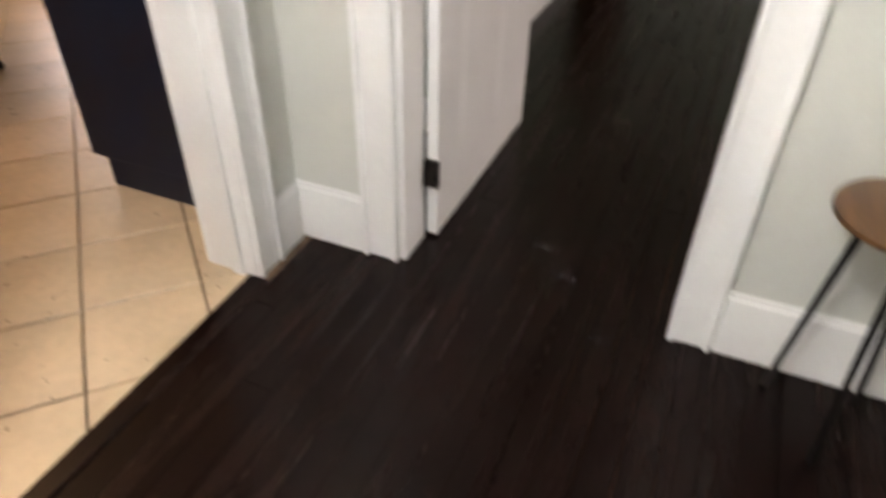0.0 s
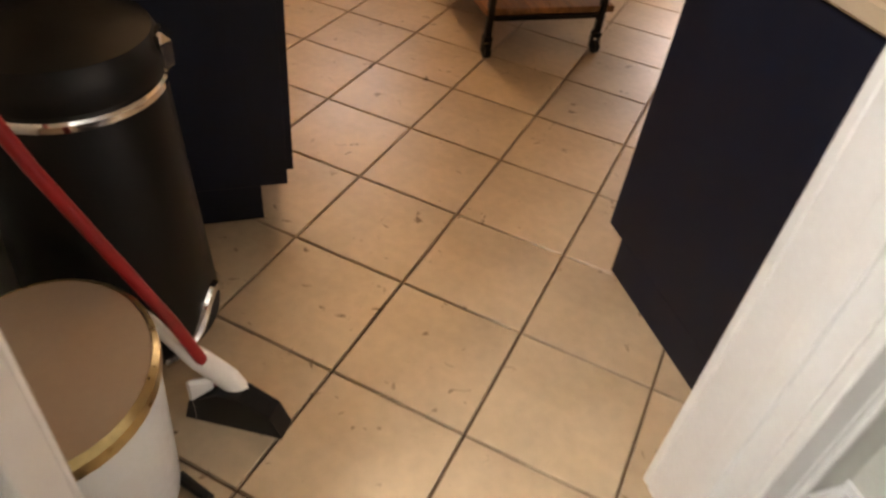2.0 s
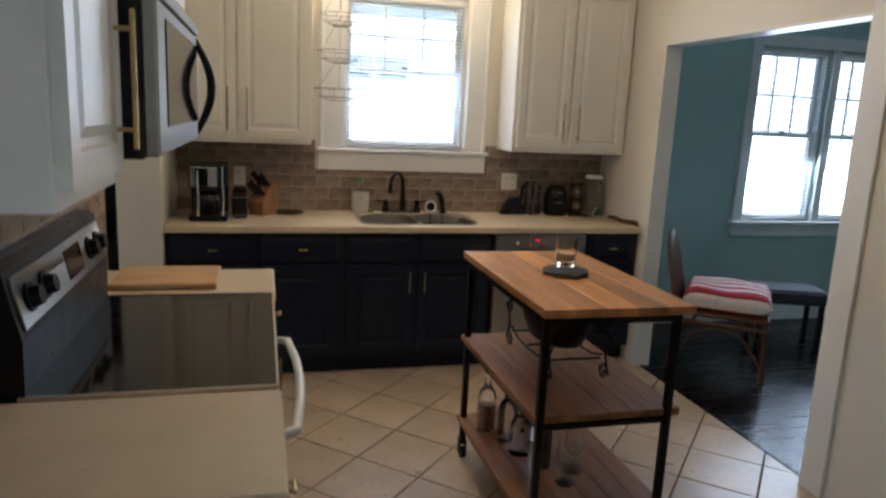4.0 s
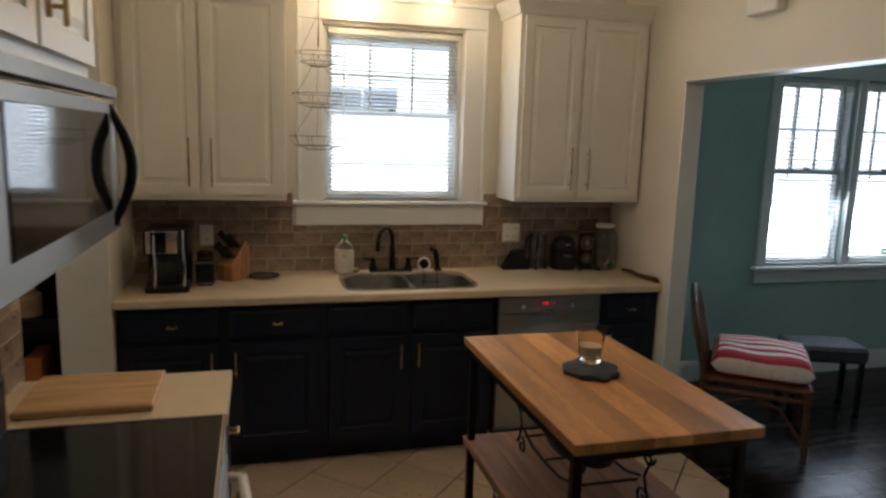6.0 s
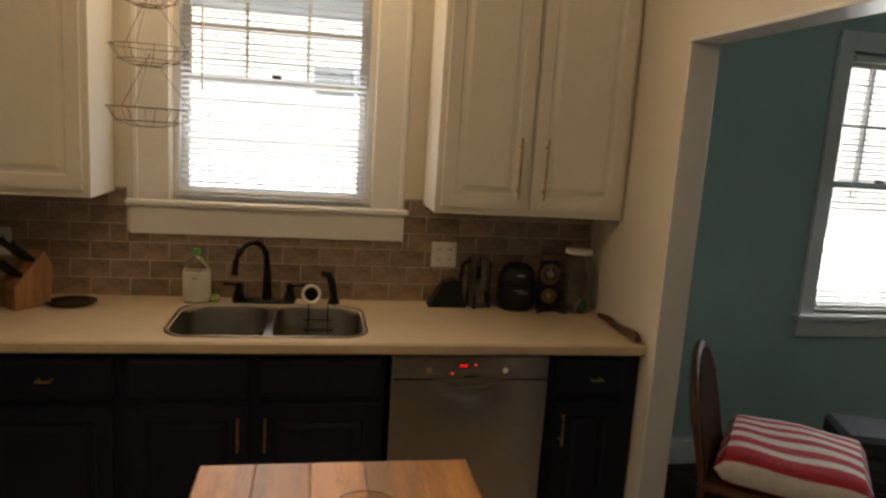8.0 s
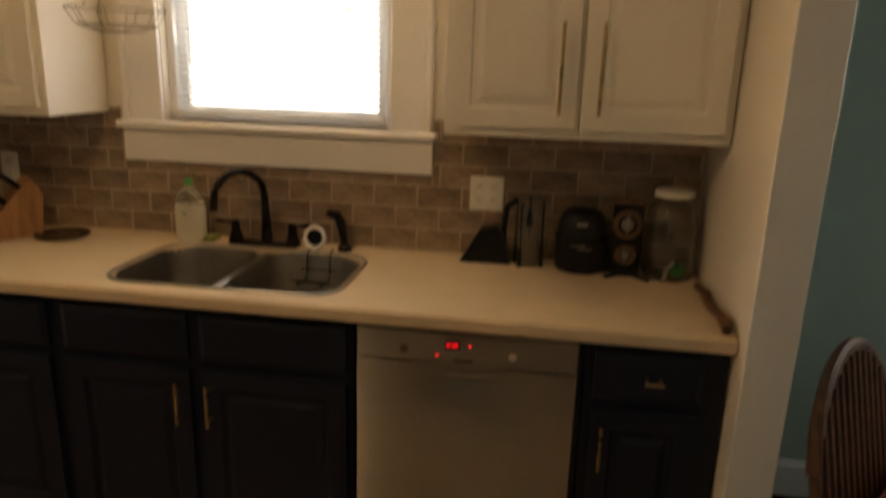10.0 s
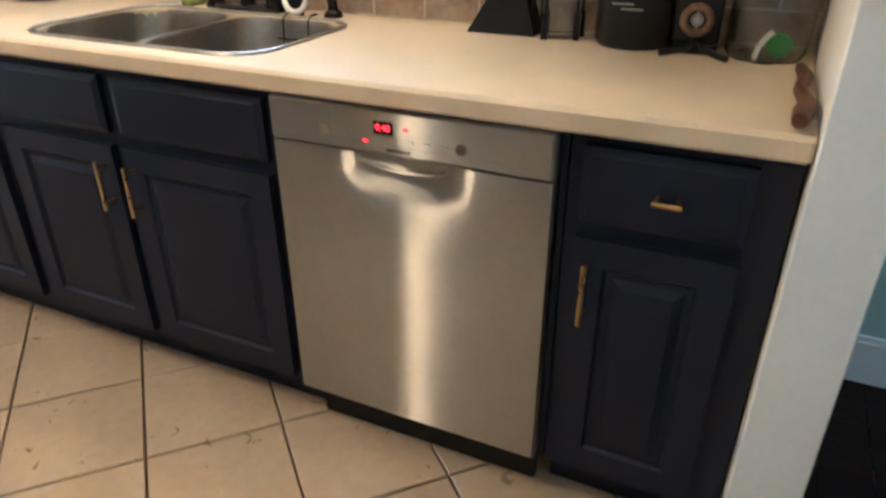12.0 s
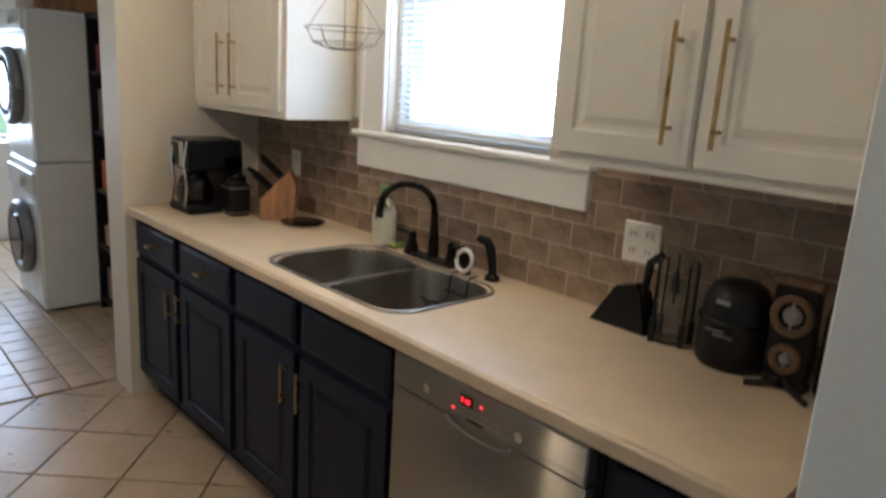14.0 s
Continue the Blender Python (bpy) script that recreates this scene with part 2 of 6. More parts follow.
def bx(bm, x0, y0, z0, x1, y1, z1, bevel=0.0, seg=1):
    """A box, its edges bevelled."""
    r = bmesh.ops.create_cube(bm, size=1)
    vs = r["verts"]
    for v in vs:
        v.co = Vector(((x0 + x1) / 2 + v.co.x * (x1 - x0), (y0 + y1) / 2 + v.co.y * (y1 - y0), (z0 + z1) / 2 + v.co.z * (z1 - z0)))
    if bevel:
        es = list({e for v in vs for e in v.link_edges})
        bmesh.ops.bevel(bm, geom=es, offset=bevel, segments=seg, profile=0.5, affect="EDGES")
    return bm


def box(*a, **k):
    return bx(bmesh.new(), *a, **k)


def rod(bm, a, b, r, r2=None, n=12):
    """A round bar from a to b."""
    a, b = Vector(a), Vector(b)
    d = b - a
    m = Matrix.Translation((a + b) / 2) @ d.to_track_quat("Z", "Y").to_matrix().to_4x4()
    bmesh.ops.create_cone(bm, cap_ends=True, segments=n, radius1=r, radius2=r if r2 is None else r2, depth=d.length, matrix=m)
    return bm


def tube(bm, pts, r, n=8):
    """A bent round bar through pts."""
    pts = [Vector(p) for p in pts]
    rings = []
    up = Vector((0.13, 0.31, 0.94))
    for i, p in enumerate(pts):
        d = (pts[min(i + 1, len(pts) - 1)] - pts[max(i - 1, 0)]).normalized()
        s = d.cross(up)
        if s.length < 0.05:
            s = d.cross(Vector((1, 0, 0)))
        s.normalize()
        t = s.cross(d)
        rr = r[i] if isinstance(r, (list, tuple)) else r
        rings.append([bm.verts.new(p + rr * (math.cos(6.2832 * k / n) * s + math.sin(6.2832 * k / n) * t)) for k in range(n)])
    for a, b in zip(rings, rings[1:]):
        for k in range(n):
            bm.faces.new((a[k], a[(k + 1) % n], b[(k + 1) % n], b[k]))
    bm.faces.new(rings[0][::-1])
    bm.faces.new(rings[-1])
    return bm


def lathe(bm, c, prof, n=28, sx=1.0, sy=1.0):
    """A turned shape about the upright through c; prof: (radius, height) from below."""
    rings = []
    for r, z in prof:
        if r < 1e-5:
            rings.append([bm.verts.new((c[0], c[1], c[2] + z))])
        else:
            rings.append([bm.verts.new((c[0] + sx * r * math.cos(6.2832 * k / n), c[1] + sy * r * math.sin(6.2832 * k / n), c[2] + z)) for k in range(n)])
    for a, b in zip(rings, rings[1:]):
        for k in range(n):
            j = (k + 1) % n
            if len(a) == 1 and len(b) > 1:
                bm.faces.new((a[0], b[j], b[k]))
            elif len(b) == 1 and len(a) > 1:
                bm.faces.new((a[k], a[j], b[0]))
            elif len(a) > 1:
                bm.faces.new((a[k], a[j], b[j], b[k]))
    return bm


def prism(bm, pts, z0, z1):
    """An upright prism over a polygon of (x, y)."""
    lo = [bm.verts.new((x, y, z0)) for x, y in pts]
    hi = [bm.verts.new((x, y, z1)) for x, y in pts]
    bm.faces.new(lo[::-1])
    bm.faces.new(hi)
    for i in range(len(pts)):
        j = (i + 1) % len(pts)
        bm.faces.new((lo[i], lo[j], hi[j], hi[i]))
    return bm


def finish(name, bm, material, smooth=False):
    bmesh.ops.recalc_face_normals(bm, faces=bm.faces)
    me = bpy.data.meshes.new(name)
    bm.to_mesh(me)
    bm.free()
    me.materials.append(material)
    if smooth:
        for f in me.polygons:
            f.use_smooth = True
        me.set_sharp_from_angle(angle=radians(40))
    return me


def thing(name, at, label, category, group="", m=None):
    ob = tagged(new(name), label, category, group)
    ob.matrix_world = m or Matrix.Translation(at)
    ORG[ob] = Vector((0, 0, 0)) if m else Vector(at)
    return ob


def part(name, bm, material, parent, label="", smooth=False):
    """One mesh under a thing or a part; the mesh is in the room's metres, or in the thing's own where it has a pose."""
    o = ORG[parent]
    bmesh.ops.translate(bm, verts=bm.verts, vec=-o)
    ob = new(name, finish(name, bm, material, smooth))
    ob.parent = parent
    ORG[ob] = o
    if label:
        ob["label"] = label
    return ob


def solid(name, bm, material, label, category, group="", smooth=False, at=None):
    """A thing of one mesh, its origin at its base."""
    if at is None:
        xs, ys, zs = zip(*(v.co for v in bm.verts))
        at = ((min(xs) + max(xs)) / 2, (min(ys) + max(ys)) / 2, min(zs))
    at = Vector(at)
    bmesh.ops.translate(bm, verts=bm.verts, vec=-at)
    ob = tagged(new(name, finish(name, bm, material, smooth)), label, category, group)
    ob.location = at
    ORG[ob] = at
    return ob


def structure(name, bm, material, label, category):
    ob = tagged(new(name, finish(name, bm, material)), label, category, kind="structure")
    ORG[ob] = Vector((0, 0, 0))
    return ob


def boxes(*bs, bevel=0.0):
    bm = bmesh.new()
    for b in bs:
        bx(bm, *b, bevel=bevel)
    return bm


# ---------- structure ----------
H = 2.72          # ceiling height
LX = -2.96        # left kitchen wall (behind the stove)
SX = -2.88        # left end of the sink alcove
structure("subfloor", box(-7.2, -8.2, -0.30, 4.6, 0.9, -0.012), GROUTF, "brown grout bed under the kitchen tiles", "floor")
# sink wall with its window opening
W0, W1, WZ0, WZ1 = -1.86, -1.035, 1.325, 2.31
structure("wall_north", boxes((-3.1, 0.0, 0, W0, 0.16, H), (W1, 0.0, 0, 0.10, 0.16, H), (W0, 0.0, 0, W1, 0.16, WZ0), (W0, 0.0, WZ1, W1, 0.16, H)),
          CREAM, "cream painted wall behind the sink counter", "wall")
structure("wall_alcove", box(-3.1, -0.655, 0, SX, 0.0, H), CREAM, "cream painted stub wall beside the sink counter", "wall")
structure("wall_east", boxes((0.0, -0.703, 0, 0.10, 0.0, H), (0.0, -2.20, 2.047, 0.10, -0.703, H), (0.0, -4.38, 0, 0.10, -2.20, H)),
          CREAM, "cream painted wall with a wide cased opening", "wall")
structure("wall_west", box(LX - 0.12, -4.38, 0, LX, -1.64, H), CREAM, "cream painted wall behind the stove", "wall")
structure("wall_west_header", box(-3.08, -1.64, 2.12, -2.96, -0.655, H), CREAM, "cream header over the laundry opening", "wall")
DX0, DX1 = -2.722, -1.755    # kitchen doorway
structure("wall_south", boxes((-3.6, -4.56, 0, DX0 - 0.02, -4.40, H), (DX1 + 0.02, -4.56, 0, 0.14, -4.40, H), (DX0 - 0.02, -4.56, 2.06, DX1 + 0.02, -4.40, H)),
          GREIGE, "painted wall between hall and kitchen", "wall")
structure("ceiling", box(-3.1, -4.56, H, 0.14, 0.0, H + 0.1), CEIL, "white kitchen ceiling", "ceiling")
# hall
structure("wall_hall_east", boxes((-1.495, -4.915, 0, -1.35, -4.56, H), (-1.495, -8.0, 0, -1.35, -5.76, H), (-1.495, -5.76, 2.06, -1.35, -4.915, H)),
          GREIGE, "greige hall wall beside the bedroom door", "wall")
structure("wall_hall_west", box(-3.72, -8.0, 0, -3.6, -4.4, H), GREIGE, "greige hall wall", "wall")
# the opening is added, out of view, for the bedroom's fill light
structure("wall_hall_south", boxes((-3.72, -8.1, 0, 0.3, -8.0, H), (1.5, -8.1, 0, 2.6, -8.0, H), (0.3, -8.1, 0, 1.5, -8.0, 0.85), (0.3, -8.1, 2.1, 1.5, -8.0, H)),
          GREIGE, "greige end wall of hall and bedroom with an added window opening", "wall")
structure("ceiling_hall", box(-3.72, -8.0, H, 2.6, -4.56, H + 0.1), CEIL, "white hall ceiling", "ceiling")
structure("wall_bedroom_east", box(2.3, -8.0, 0, 2.42, -4.56, H), SAGE, "sage green bedroom wall", "wall")
structure("wall_bedroom_north", box(-1.35, -4.62, 0, 2.3, -4.56, H), SAGE, "sage green bedroom wall", "wall")
# dining room
TX0, TX1, TX2, TX3, TZ0, TZ1 = 1.36, 2.03, 2.10, 2.74, 0.84, 2.20
TY = 0.17
structure("wall_dining_north", boxes((0.10, TY, 0, TX0, TY + 0.16, H), (TX3, TY, 0, 4.3, TY + 0.16, H), (TX0, TY, 0, TX3, TY + 0.16, TZ0),
                                     (TX0, TY, TZ1, TX3, TY + 0.16, H), (TX1, TY, TZ0, TX2, TY + 0.16, TZ1)),
          TEAL, "teal painted dining room wall with two windows", "wall")
structure("wall_dining_east", box(4.3, -4.4, 0, 4.42, TY + 0.16, H), TEAL, "teal painted dining room wall", "wall")
structure("wall_dining_south", box(0.10, -4.5, 0, 4.42, -4.4, H), TEAL, "teal painted dining room wall", "wall")
structure("wall_dining_west", boxes((0.10, -0.703, 0, 0.106, TY, H), (0.10, -4.4, 0, 0.106, -2.20, H), (0.10, -2.20, 2.047, 0.106, -0.703, H)), TEAL,
          "teal painted back of the cased wall", "wall")
structure("ceiling_dining", box(0.10, -4.4, H, 4.42, TY, H + 0.1), CEIL, "white dining room ceiling", "ceiling")
# laundry room
structure("wall_laundry_north", box(-6.6, 0.25, 0, -3.1, 0.37, H), CREAM, "pale laundry room wall", "wall")
structure("wall_laundry_south", box(-6.6, -3.4, 0, -3.08, -3.28, H), CREAM, "pale laundry room wall", "wall")
structure("wall_laundry_west", boxes((-6.6, -3.3, 0, -6.45, -1.5, H), (-6.6, -0.29, 0, -6.45, 0.25, H), (-6.6, -1.5, 0, -6.45, -0.29, 0.83), (-6.6, -1.5, 1.73, -6.45, -0.29, H)),
          CREAM, "pale laundry room wall with a window", "wall")
structure("ceiling_laundry", box(-6.6, -3.4, H, -3.08, 0.37, H + 0.1), CEIL, "white laundry ceiling", "ceiling")
structure("wall_laundry_east", box(-3.1, 0.0, 0, -3.0, 0.25, H), CREAM, "pale laundry room wall", "wall")


def casing(name, x0, x1, y, z1, w, side, label):
    """Moulded door casing round an opening in a wall of constant y; side: the way it stands proud."""
    t = thing(name, (x0, y, 0), label, "door casing")
    t["kind"] = "structure"
    for a, b in ((x0 - w, x0), (x1, x1 + w)):
        lo, hi = sorted((y, y + side * 0.018))
        bm = boxes((a + 0.002, lo, 0.001, b - 0.002, hi, z1 - 0.001), bevel=0.003)
        for f0, f1, d in ((0.0, 0.16, 0.026), (0.30, 0.36, 0.0205), (0.84, 1.0, 0.0235)):
            lo2, hi2 = sorted((y, y + side * d))
            q0, q1 = (a + w * f0, a + w * f1) if a < x0 else (b - w * f1, b - w * f0)
            bx(bm, q0, lo2, 0, q1, hi2, z1, bevel=0.004)
        part("upright", bm, TRIM, t)
    lo, hi = sorted((y, y + side * 0.024))
    part("head", boxes((x0 - w - 0.01, lo, z1, x1 + w + 0.01, hi, z1 + w), bevel=0.004), TRIM, t)
    return t


def casing_x(name, y0, y1, x, z1, w, side, label):
    t = thing(name, (x, y0, 0), label, "door casing")
    t["kind"] = "structure"
    for a, b in ((y0 - w, y0), (y1, y1 + w)):
        lo, hi = sorted((x, x + side * 0.018))
        bm = boxes((lo, a + 0.002, 0.001, hi, b - 0.002, z1 - 0.001), bevel=0.003)
        for f0, f1, d in ((0.0, 0.16, 0.03), (0.84, 1.0, 0.026)):
            lo2, hi2 = sorted((x, x + side * d))
            q0, q1 = (a + w * f0, a + w * f1) if a < y0 else (b - w * f1, b - w * f0)
            bx(bm, lo2, q0, 0, hi2, q1, z1, bevel=0.004)
        part("upright", bm, TRIM, t)
    lo, hi = sorted((x, x + side * 0.022))
    part("head", boxes((lo, y0 - w - 0.01, z1, hi, y1 + w + 0.01, z1 + w), bevel=0.004), TRIM, t)
    return t


casing("kitchen_door_casing_hall", DX0, DX1, -4.56, 2.04, 0.115, -1, "white moulded casing round the kitchen doorway")
casing("kitchen_door_casing", DX0, DX1, -4.40, 2.04, 0.10, 1, "white moulded casing round the kitchen doorway")
jamb = thing("door_jamb", (DX1, -4.5, 0), "white painted door jamb lining the kitchen doorway", "door jamb")
jamb["kind"] = "structure"
part("side", boxes((DX1, -4.56, 0, DX1 + 0.02, -4.40, 2.04), (DX1 - 0.012, -4.52, 0, DX1, -4.48, 2.04), bevel=0.002), TRIM, jamb)
part("side", boxes((DX0 - 0.02, -4.56, 0, DX0, -4.40, 2.04), (DX0, -4.52, 0, DX0 + 0.012, -4.48, 2.04), bevel=0.002), TRIM, jamb)
part("head", boxes((DX0 - 0.02, -4.56, 2.04, DX1 + 0.02, -4.40, 2.06), bevel=0.002), TRIM, jamb)
part("strike_plate", boxes((DX1 - 0.004, -4.558, 0.93, DX1 + 0.001, -4.5215, 1.0), bevel=0.002), BRONZE, jamb, "dark bronze strike plate")
casing_x("bedroom_door_casing", -5.74, -4.915, -1.495, 2.04, 0.115, -1, "white moulded casing round the bedroom doorway")
bj = thing("bedroom_door_jamb", (-1.5, -5.3, 0), "white painted jamb lining the bedroom doorway", "door jamb")
bj["kind"] = "structure"
part("side", boxes((-1.495, -4.935, 0, -1.35, -4.915, 2.04), bevel=0.002), TRIM, bj)
part("side", boxes((-1.495, -5.76, 0, -1.35, -5.74, 2.04), bevel=0.002), TRIM, bj)
part("head", boxes((-1.495, -5.74, 2.04, -1.35, -4.935, 2.06), bevel=0.002), TRIM, bj)


def skirting(name, bs, label="white painted baseboard along the wall"):
    bm = bmesh.new()
    for x0, y0, x1, y1, h in bs:
        bx(bm, x0, y0, 0, x1, y1, h - 0.02, bevel=0.002)
        dx, dy = (0.005, 0) if x1 - x0 < y1 - y0 else (0, 0.005)
        bx(bm, x0 + dx, y0 + dy, h - 0.022, x1 - dx, y1 - dy, h, bevel=0.004)
    return structure(name, bm, TRIM, label, "baseboard")


skirting("baseboard_hall", ((-1.513, -4.80, -1.495, -4.56, 0.21), (DX1 + 0.115, -4.578, -1.513, -4.56, 0.21), (-1.513, -8.0, -1.495, -5.86, 0.21), (-3.6, -8.0, -3.582, -4.56, 0.21), (-3.6, -4.578, DX0 - 0.115, -4.56, 0.21)))
skirting("baseboard_bedroom", ((2.282, -8.0, 2.3, -4.62, 0.14), (-1.35, -4.638, 2.28, -4.62, 0.14)))
skirting("baseboard_dining", ((0.106, TY - 0.018, 4.3, TY, 0.15), (4.282, -4.4, 4.3, TY - 0.02, 0.15), (0.106, -0.66, 0.124, TY - 0.02, 0.15)))
structure("opening_trim", boxes((-0.003, -0.709, 0, 0.110, -0.703, 2.033), (-0.012, -2.20, 0, 0.110, -2.19, 2.033), (-0.012, -2.20, 2.033, 0.110, -0.703, 2.046), bevel=0.002), TRIM,
          "white lining of the wide opening", "trim")
structure("opening_face_trim", boxes((-0.016, -2.32, 0, 0.0, -2.20, 2.16), bevel=0.003), TRIM, "white casing beside the wide opening", "trim")

# ---------- cabinets ----------
def panel_front(x0, z0, x1, z1, raised=True, fr=0.055):
    """A cabinet door or drawer front in the plane y = 0, standing out to y = -0.02: a slab whose face is worked into a frame and a raised field."""
    bm = box(x0, -0.020, z0, x1, 0.0, z1)
    face = min(bm.faces, key=lambda f: f.calc_center_median().y)
    steps = ((0.004, 0.0), (fr - 0.004, 0.0), (0.006, -0.008), (0.012, 0.0), (0.018, 0.007)) if raised else ((0.012, 0.004), (0.004, 0.002))
    if not raised:
        bmesh.ops.translate(bm, verts=face.verts[:], vec=(0, 0.006, 0))
    for w, d in steps:
        bmesh.ops.inset_region(bm, faces=[face], thickness=w, depth=d, use_even_offset=True)
    return bm


def bar_pull(x, z, length, upright=True, y=-0.021):
    bm = bmesh.new()
    d = Vector((0, 0, 1)) if upright else Vector((1, 0, 0))
    c = Vector((x, y - 0.03, z))
    rod(bm, c - d * length / 2, c + d * length / 2, 0.005, n=10)
    for s in (-0.36, 0.36):
        p = c + d * length * s
        rod(bm, p, p + Vector((0, 0.032, 0)), 0.0045, n=8)
    return bm


def base_cabinet(m, w, columns, label, handles, end_panels=False, false_front=False):
    """columns: (x0, x1) of each drawer over door; handles: for each column 'l', 'r' or '' for the door's pull side."""
    t = thing("base_cabinet", (0, 0, 0), label, "cabinet", m=m)
    if false_front:
        part("body", boxes((0, 0, 0.11, w, 0.57, 0.70)), NAVY, t)
        part("top_rail", boxes((0, 0, 0.70, w, 0.02, 0.868)), NAVY, t)
        for a in (0, w - 0.02):
            part("side_panel", boxes((a, 0.02, 0.70, a + 0.02, 0.57, 0.868)), NAVY, t)
    else:
        part("body", boxes((0, 0, 0.11, w, 0.57, 0.868), bevel=0.001), NAVY, t)
    part("toe_kick", boxes((0.0, 0.07, 0.0, w, 0.57, 0.11)), NAVY, t)
    for (x0, x1), hd in zip(columns, handles):
        dr = part("drawer_front", panel_front(x0, 0.705, x1, 0.845, False), NAVY, t)
        if not false_front:
            part("handle", bar_pull((x0 + x1) / 2 + 0.012, 0.775, 0.048, False), BRASS, dr, "brass bar pull")
        door = part("door", panel_front(x0, 0.135, x1, 0.675), NAVY, t)
        if hd:
            hx = x0 + 0.028 if hd == "l" else x1 - 0.028
            part("handle", bar_pull(hx, 0.575, 0.128), BRASS, door, "brass bar pull")
    return t


FY = -0.60       # front plane of the sink run's carcasses
base_cabinet(pose(-2.875, FY, 0), 0.965, ((0.02, 0.455), (0.51, 0.945)), "navy painted base cabinet with two drawers over two doors", ("r", "l"))
base_cabinet(pose(-1.91, FY, 0), 0.925, ((0.03, 0.425), (0.462, 0.895)), "navy painted sink cabinet with two panel doors under false fronts", ("r", "l"), false_front=True)
base_cabinet(pose(-0.365, FY, 0), 0.360, ((0.025, 0.30),), "narrow navy base cabinet with one drawer beside the dishwasher", ("l",))

# dishwasher
dwt = thing("dishwasher", (-0.68, -0.3, 0), "stainless steel dishwasher with a lit red display", "dishwasher")
DW0, DW1, DY = -0.978, -0.385, -0.632
part("body", boxes((DW0 + 0.004, -0.60, 0.10, DW1 - 0.004, -0.03, 0.866)), GREYP, dwt)
part("toe_panel", boxes((DW0 + 0.01, -0.56, 0.0, DW1 - 0.01, -0.54, 0.11)), BLACKP, dwt)


def dw_door():
    bm = bmesh.new()
    n = 14
    rows = []
    for i in range(n + 1):
        x = DW0 + (DW1 - DW0) * i / n
        col = []
        for j, z in enumerate((0.13, 0.30, 0.45, 0.60, 0.68, 0.71, 0.735, 0.757, 0.772)):
            y = DY
            u = (x - (DW0 + DW1) / 2) / 0.135
            if abs(u) < 1 and z > 0.70:
                y += 0.016 * (1 - u * u) * (1 if z < 0.765 else 0.9)
            y += 0.001 * ((x - (DW0 + DW1) / 2) / 0.3) ** 2
            col.append(bm.verts.new((x, y, z)))
        rows.append(col)
    for a, b in zip(rows, rows[1:]):
        for j in range(len(a) - 1):
            bm.faces.new((a[j], b[j], b[j + 1], a[j + 1]))
    bmesh.ops.recalc_face_normals(bm, faces=bm.faces)
    ext = bmesh.ops.extrude_face_region(bm, geom=bm.faces[:])
    for v in ext["geom"]:
        if isinstance(v, bmesh.types.BMVert):
            v.co.y = DY + 0.035
    return bm


dd = part("door", dw_door(), STEEL, dwt, "brushed steel door", smooth=True)
part("panel_gap", boxes((DW0 + 0.002, DY + 0.02, 0.765, DW1 - 0.002, DY + 0.03, 0.78)), BLACKP, dwt)
pn = part("control_panel", boxes((DW0, DY - 0.004, 0.776, DW1, -0.60, 0.864), bevel=0.004), STEEL, dwt, "brushed steel control panel")
gm = bmesh.new()
tube(gm, [(-0.68 + 0.10 * math.cos(a), DY - 0.003 + 0.010 * math.sin(a), 0.770 - 0.030 * math.sin(a)) for a in [math.pi * i / 12 for i in range(13)]], 0.0035)
part("handle_lip", gm, STEEL, dd, "polished pocket handle lip", smooth=True)
part("display", boxes((-0.735, DY - 0.0065, 0.818, -0.695, DY - 0.002, 0.842)), BLACKG, pn, "black display window")
txt = bpy.data.curves.new("display_digits", "FONT")
txt.body, txt.size, txt.align_x, txt.align_y, txt.extrude = "0:40", 0.018, "CENTER", "CENTER", 0.0004
tob = new("display_digits", txt)
tob.matrix_world = pose(-0.715, DY - 0.0075, 0.830, 90, 0, 0)
dg = bpy.context.evaluated_depsgraph_get()
tme = bpy.data.meshes.new_from_object(tob.evaluated_get(dg))
tme.transform(tob.matrix_world)
bpy.data.objects.remove(tob)
bmt = bmesh.new()
bmt.from_mesh(tme)
part("display_digits", bmt, REDLED, pn, "glowing red digits")
for x, z in ((-0.755, 0.800), (-0.668, 0.832)):
    part("indicator", boxes((x - 0.004, DY - 0.0065, z - 0.002, x + 0.004, DY - 0.003, z + 0.002)), REDLED, pn, "small red light")
for x in (-0.845, -0.555):
    kb = bmesh.new()
    rod(kb, (x, DY - 0.002, 0.812), (x, DY - 0.009, 0.812), 0.011, n=20)
    part("button", kb, CHROME, pn, "round chrome button")
for i in range(7):
    x = -0.80 + 0.035 * i
    part("button", boxes((x - 0.007, DY - 0.0055, 0.805, x + 0.007, DY - 0.003, 0.811)), GREYP, pn)
part("panel_groove", boxes((DW0 + 0.003, DY - 0.0052, 0.7945, DW1 - 0.003, DY - 0.003, 0.796)), GREYP, pn)
part("label_bar", boxes((-0.71, DY - 0.0052, 0.785, -0.66, DY - 0.003, 0.790)), BLACKP, pn)
for x in (-0.93, -0.43):
    part("foot", rod(bmesh.new(), (x, -0.5, 0), (x, -0.5, 0.11), 0.014), BLACKP, dwt)
solid("filler_strip", boxes((-0.997, -0.60, 0.11, -0.985, -0.05, 0.868)), NAVY, "navy filler strip beside the dishwasher", "filler")
solid("filler_strip", boxes((-0.38, -0.60, 0.11, -0.369, -0.05, 0.868)), NAVY, "navy filler strip beside the dishwasher", "filler")

# worktop with the cut-out for the sink
SK = (-1.775, -0.565, -1.075, -0.145)


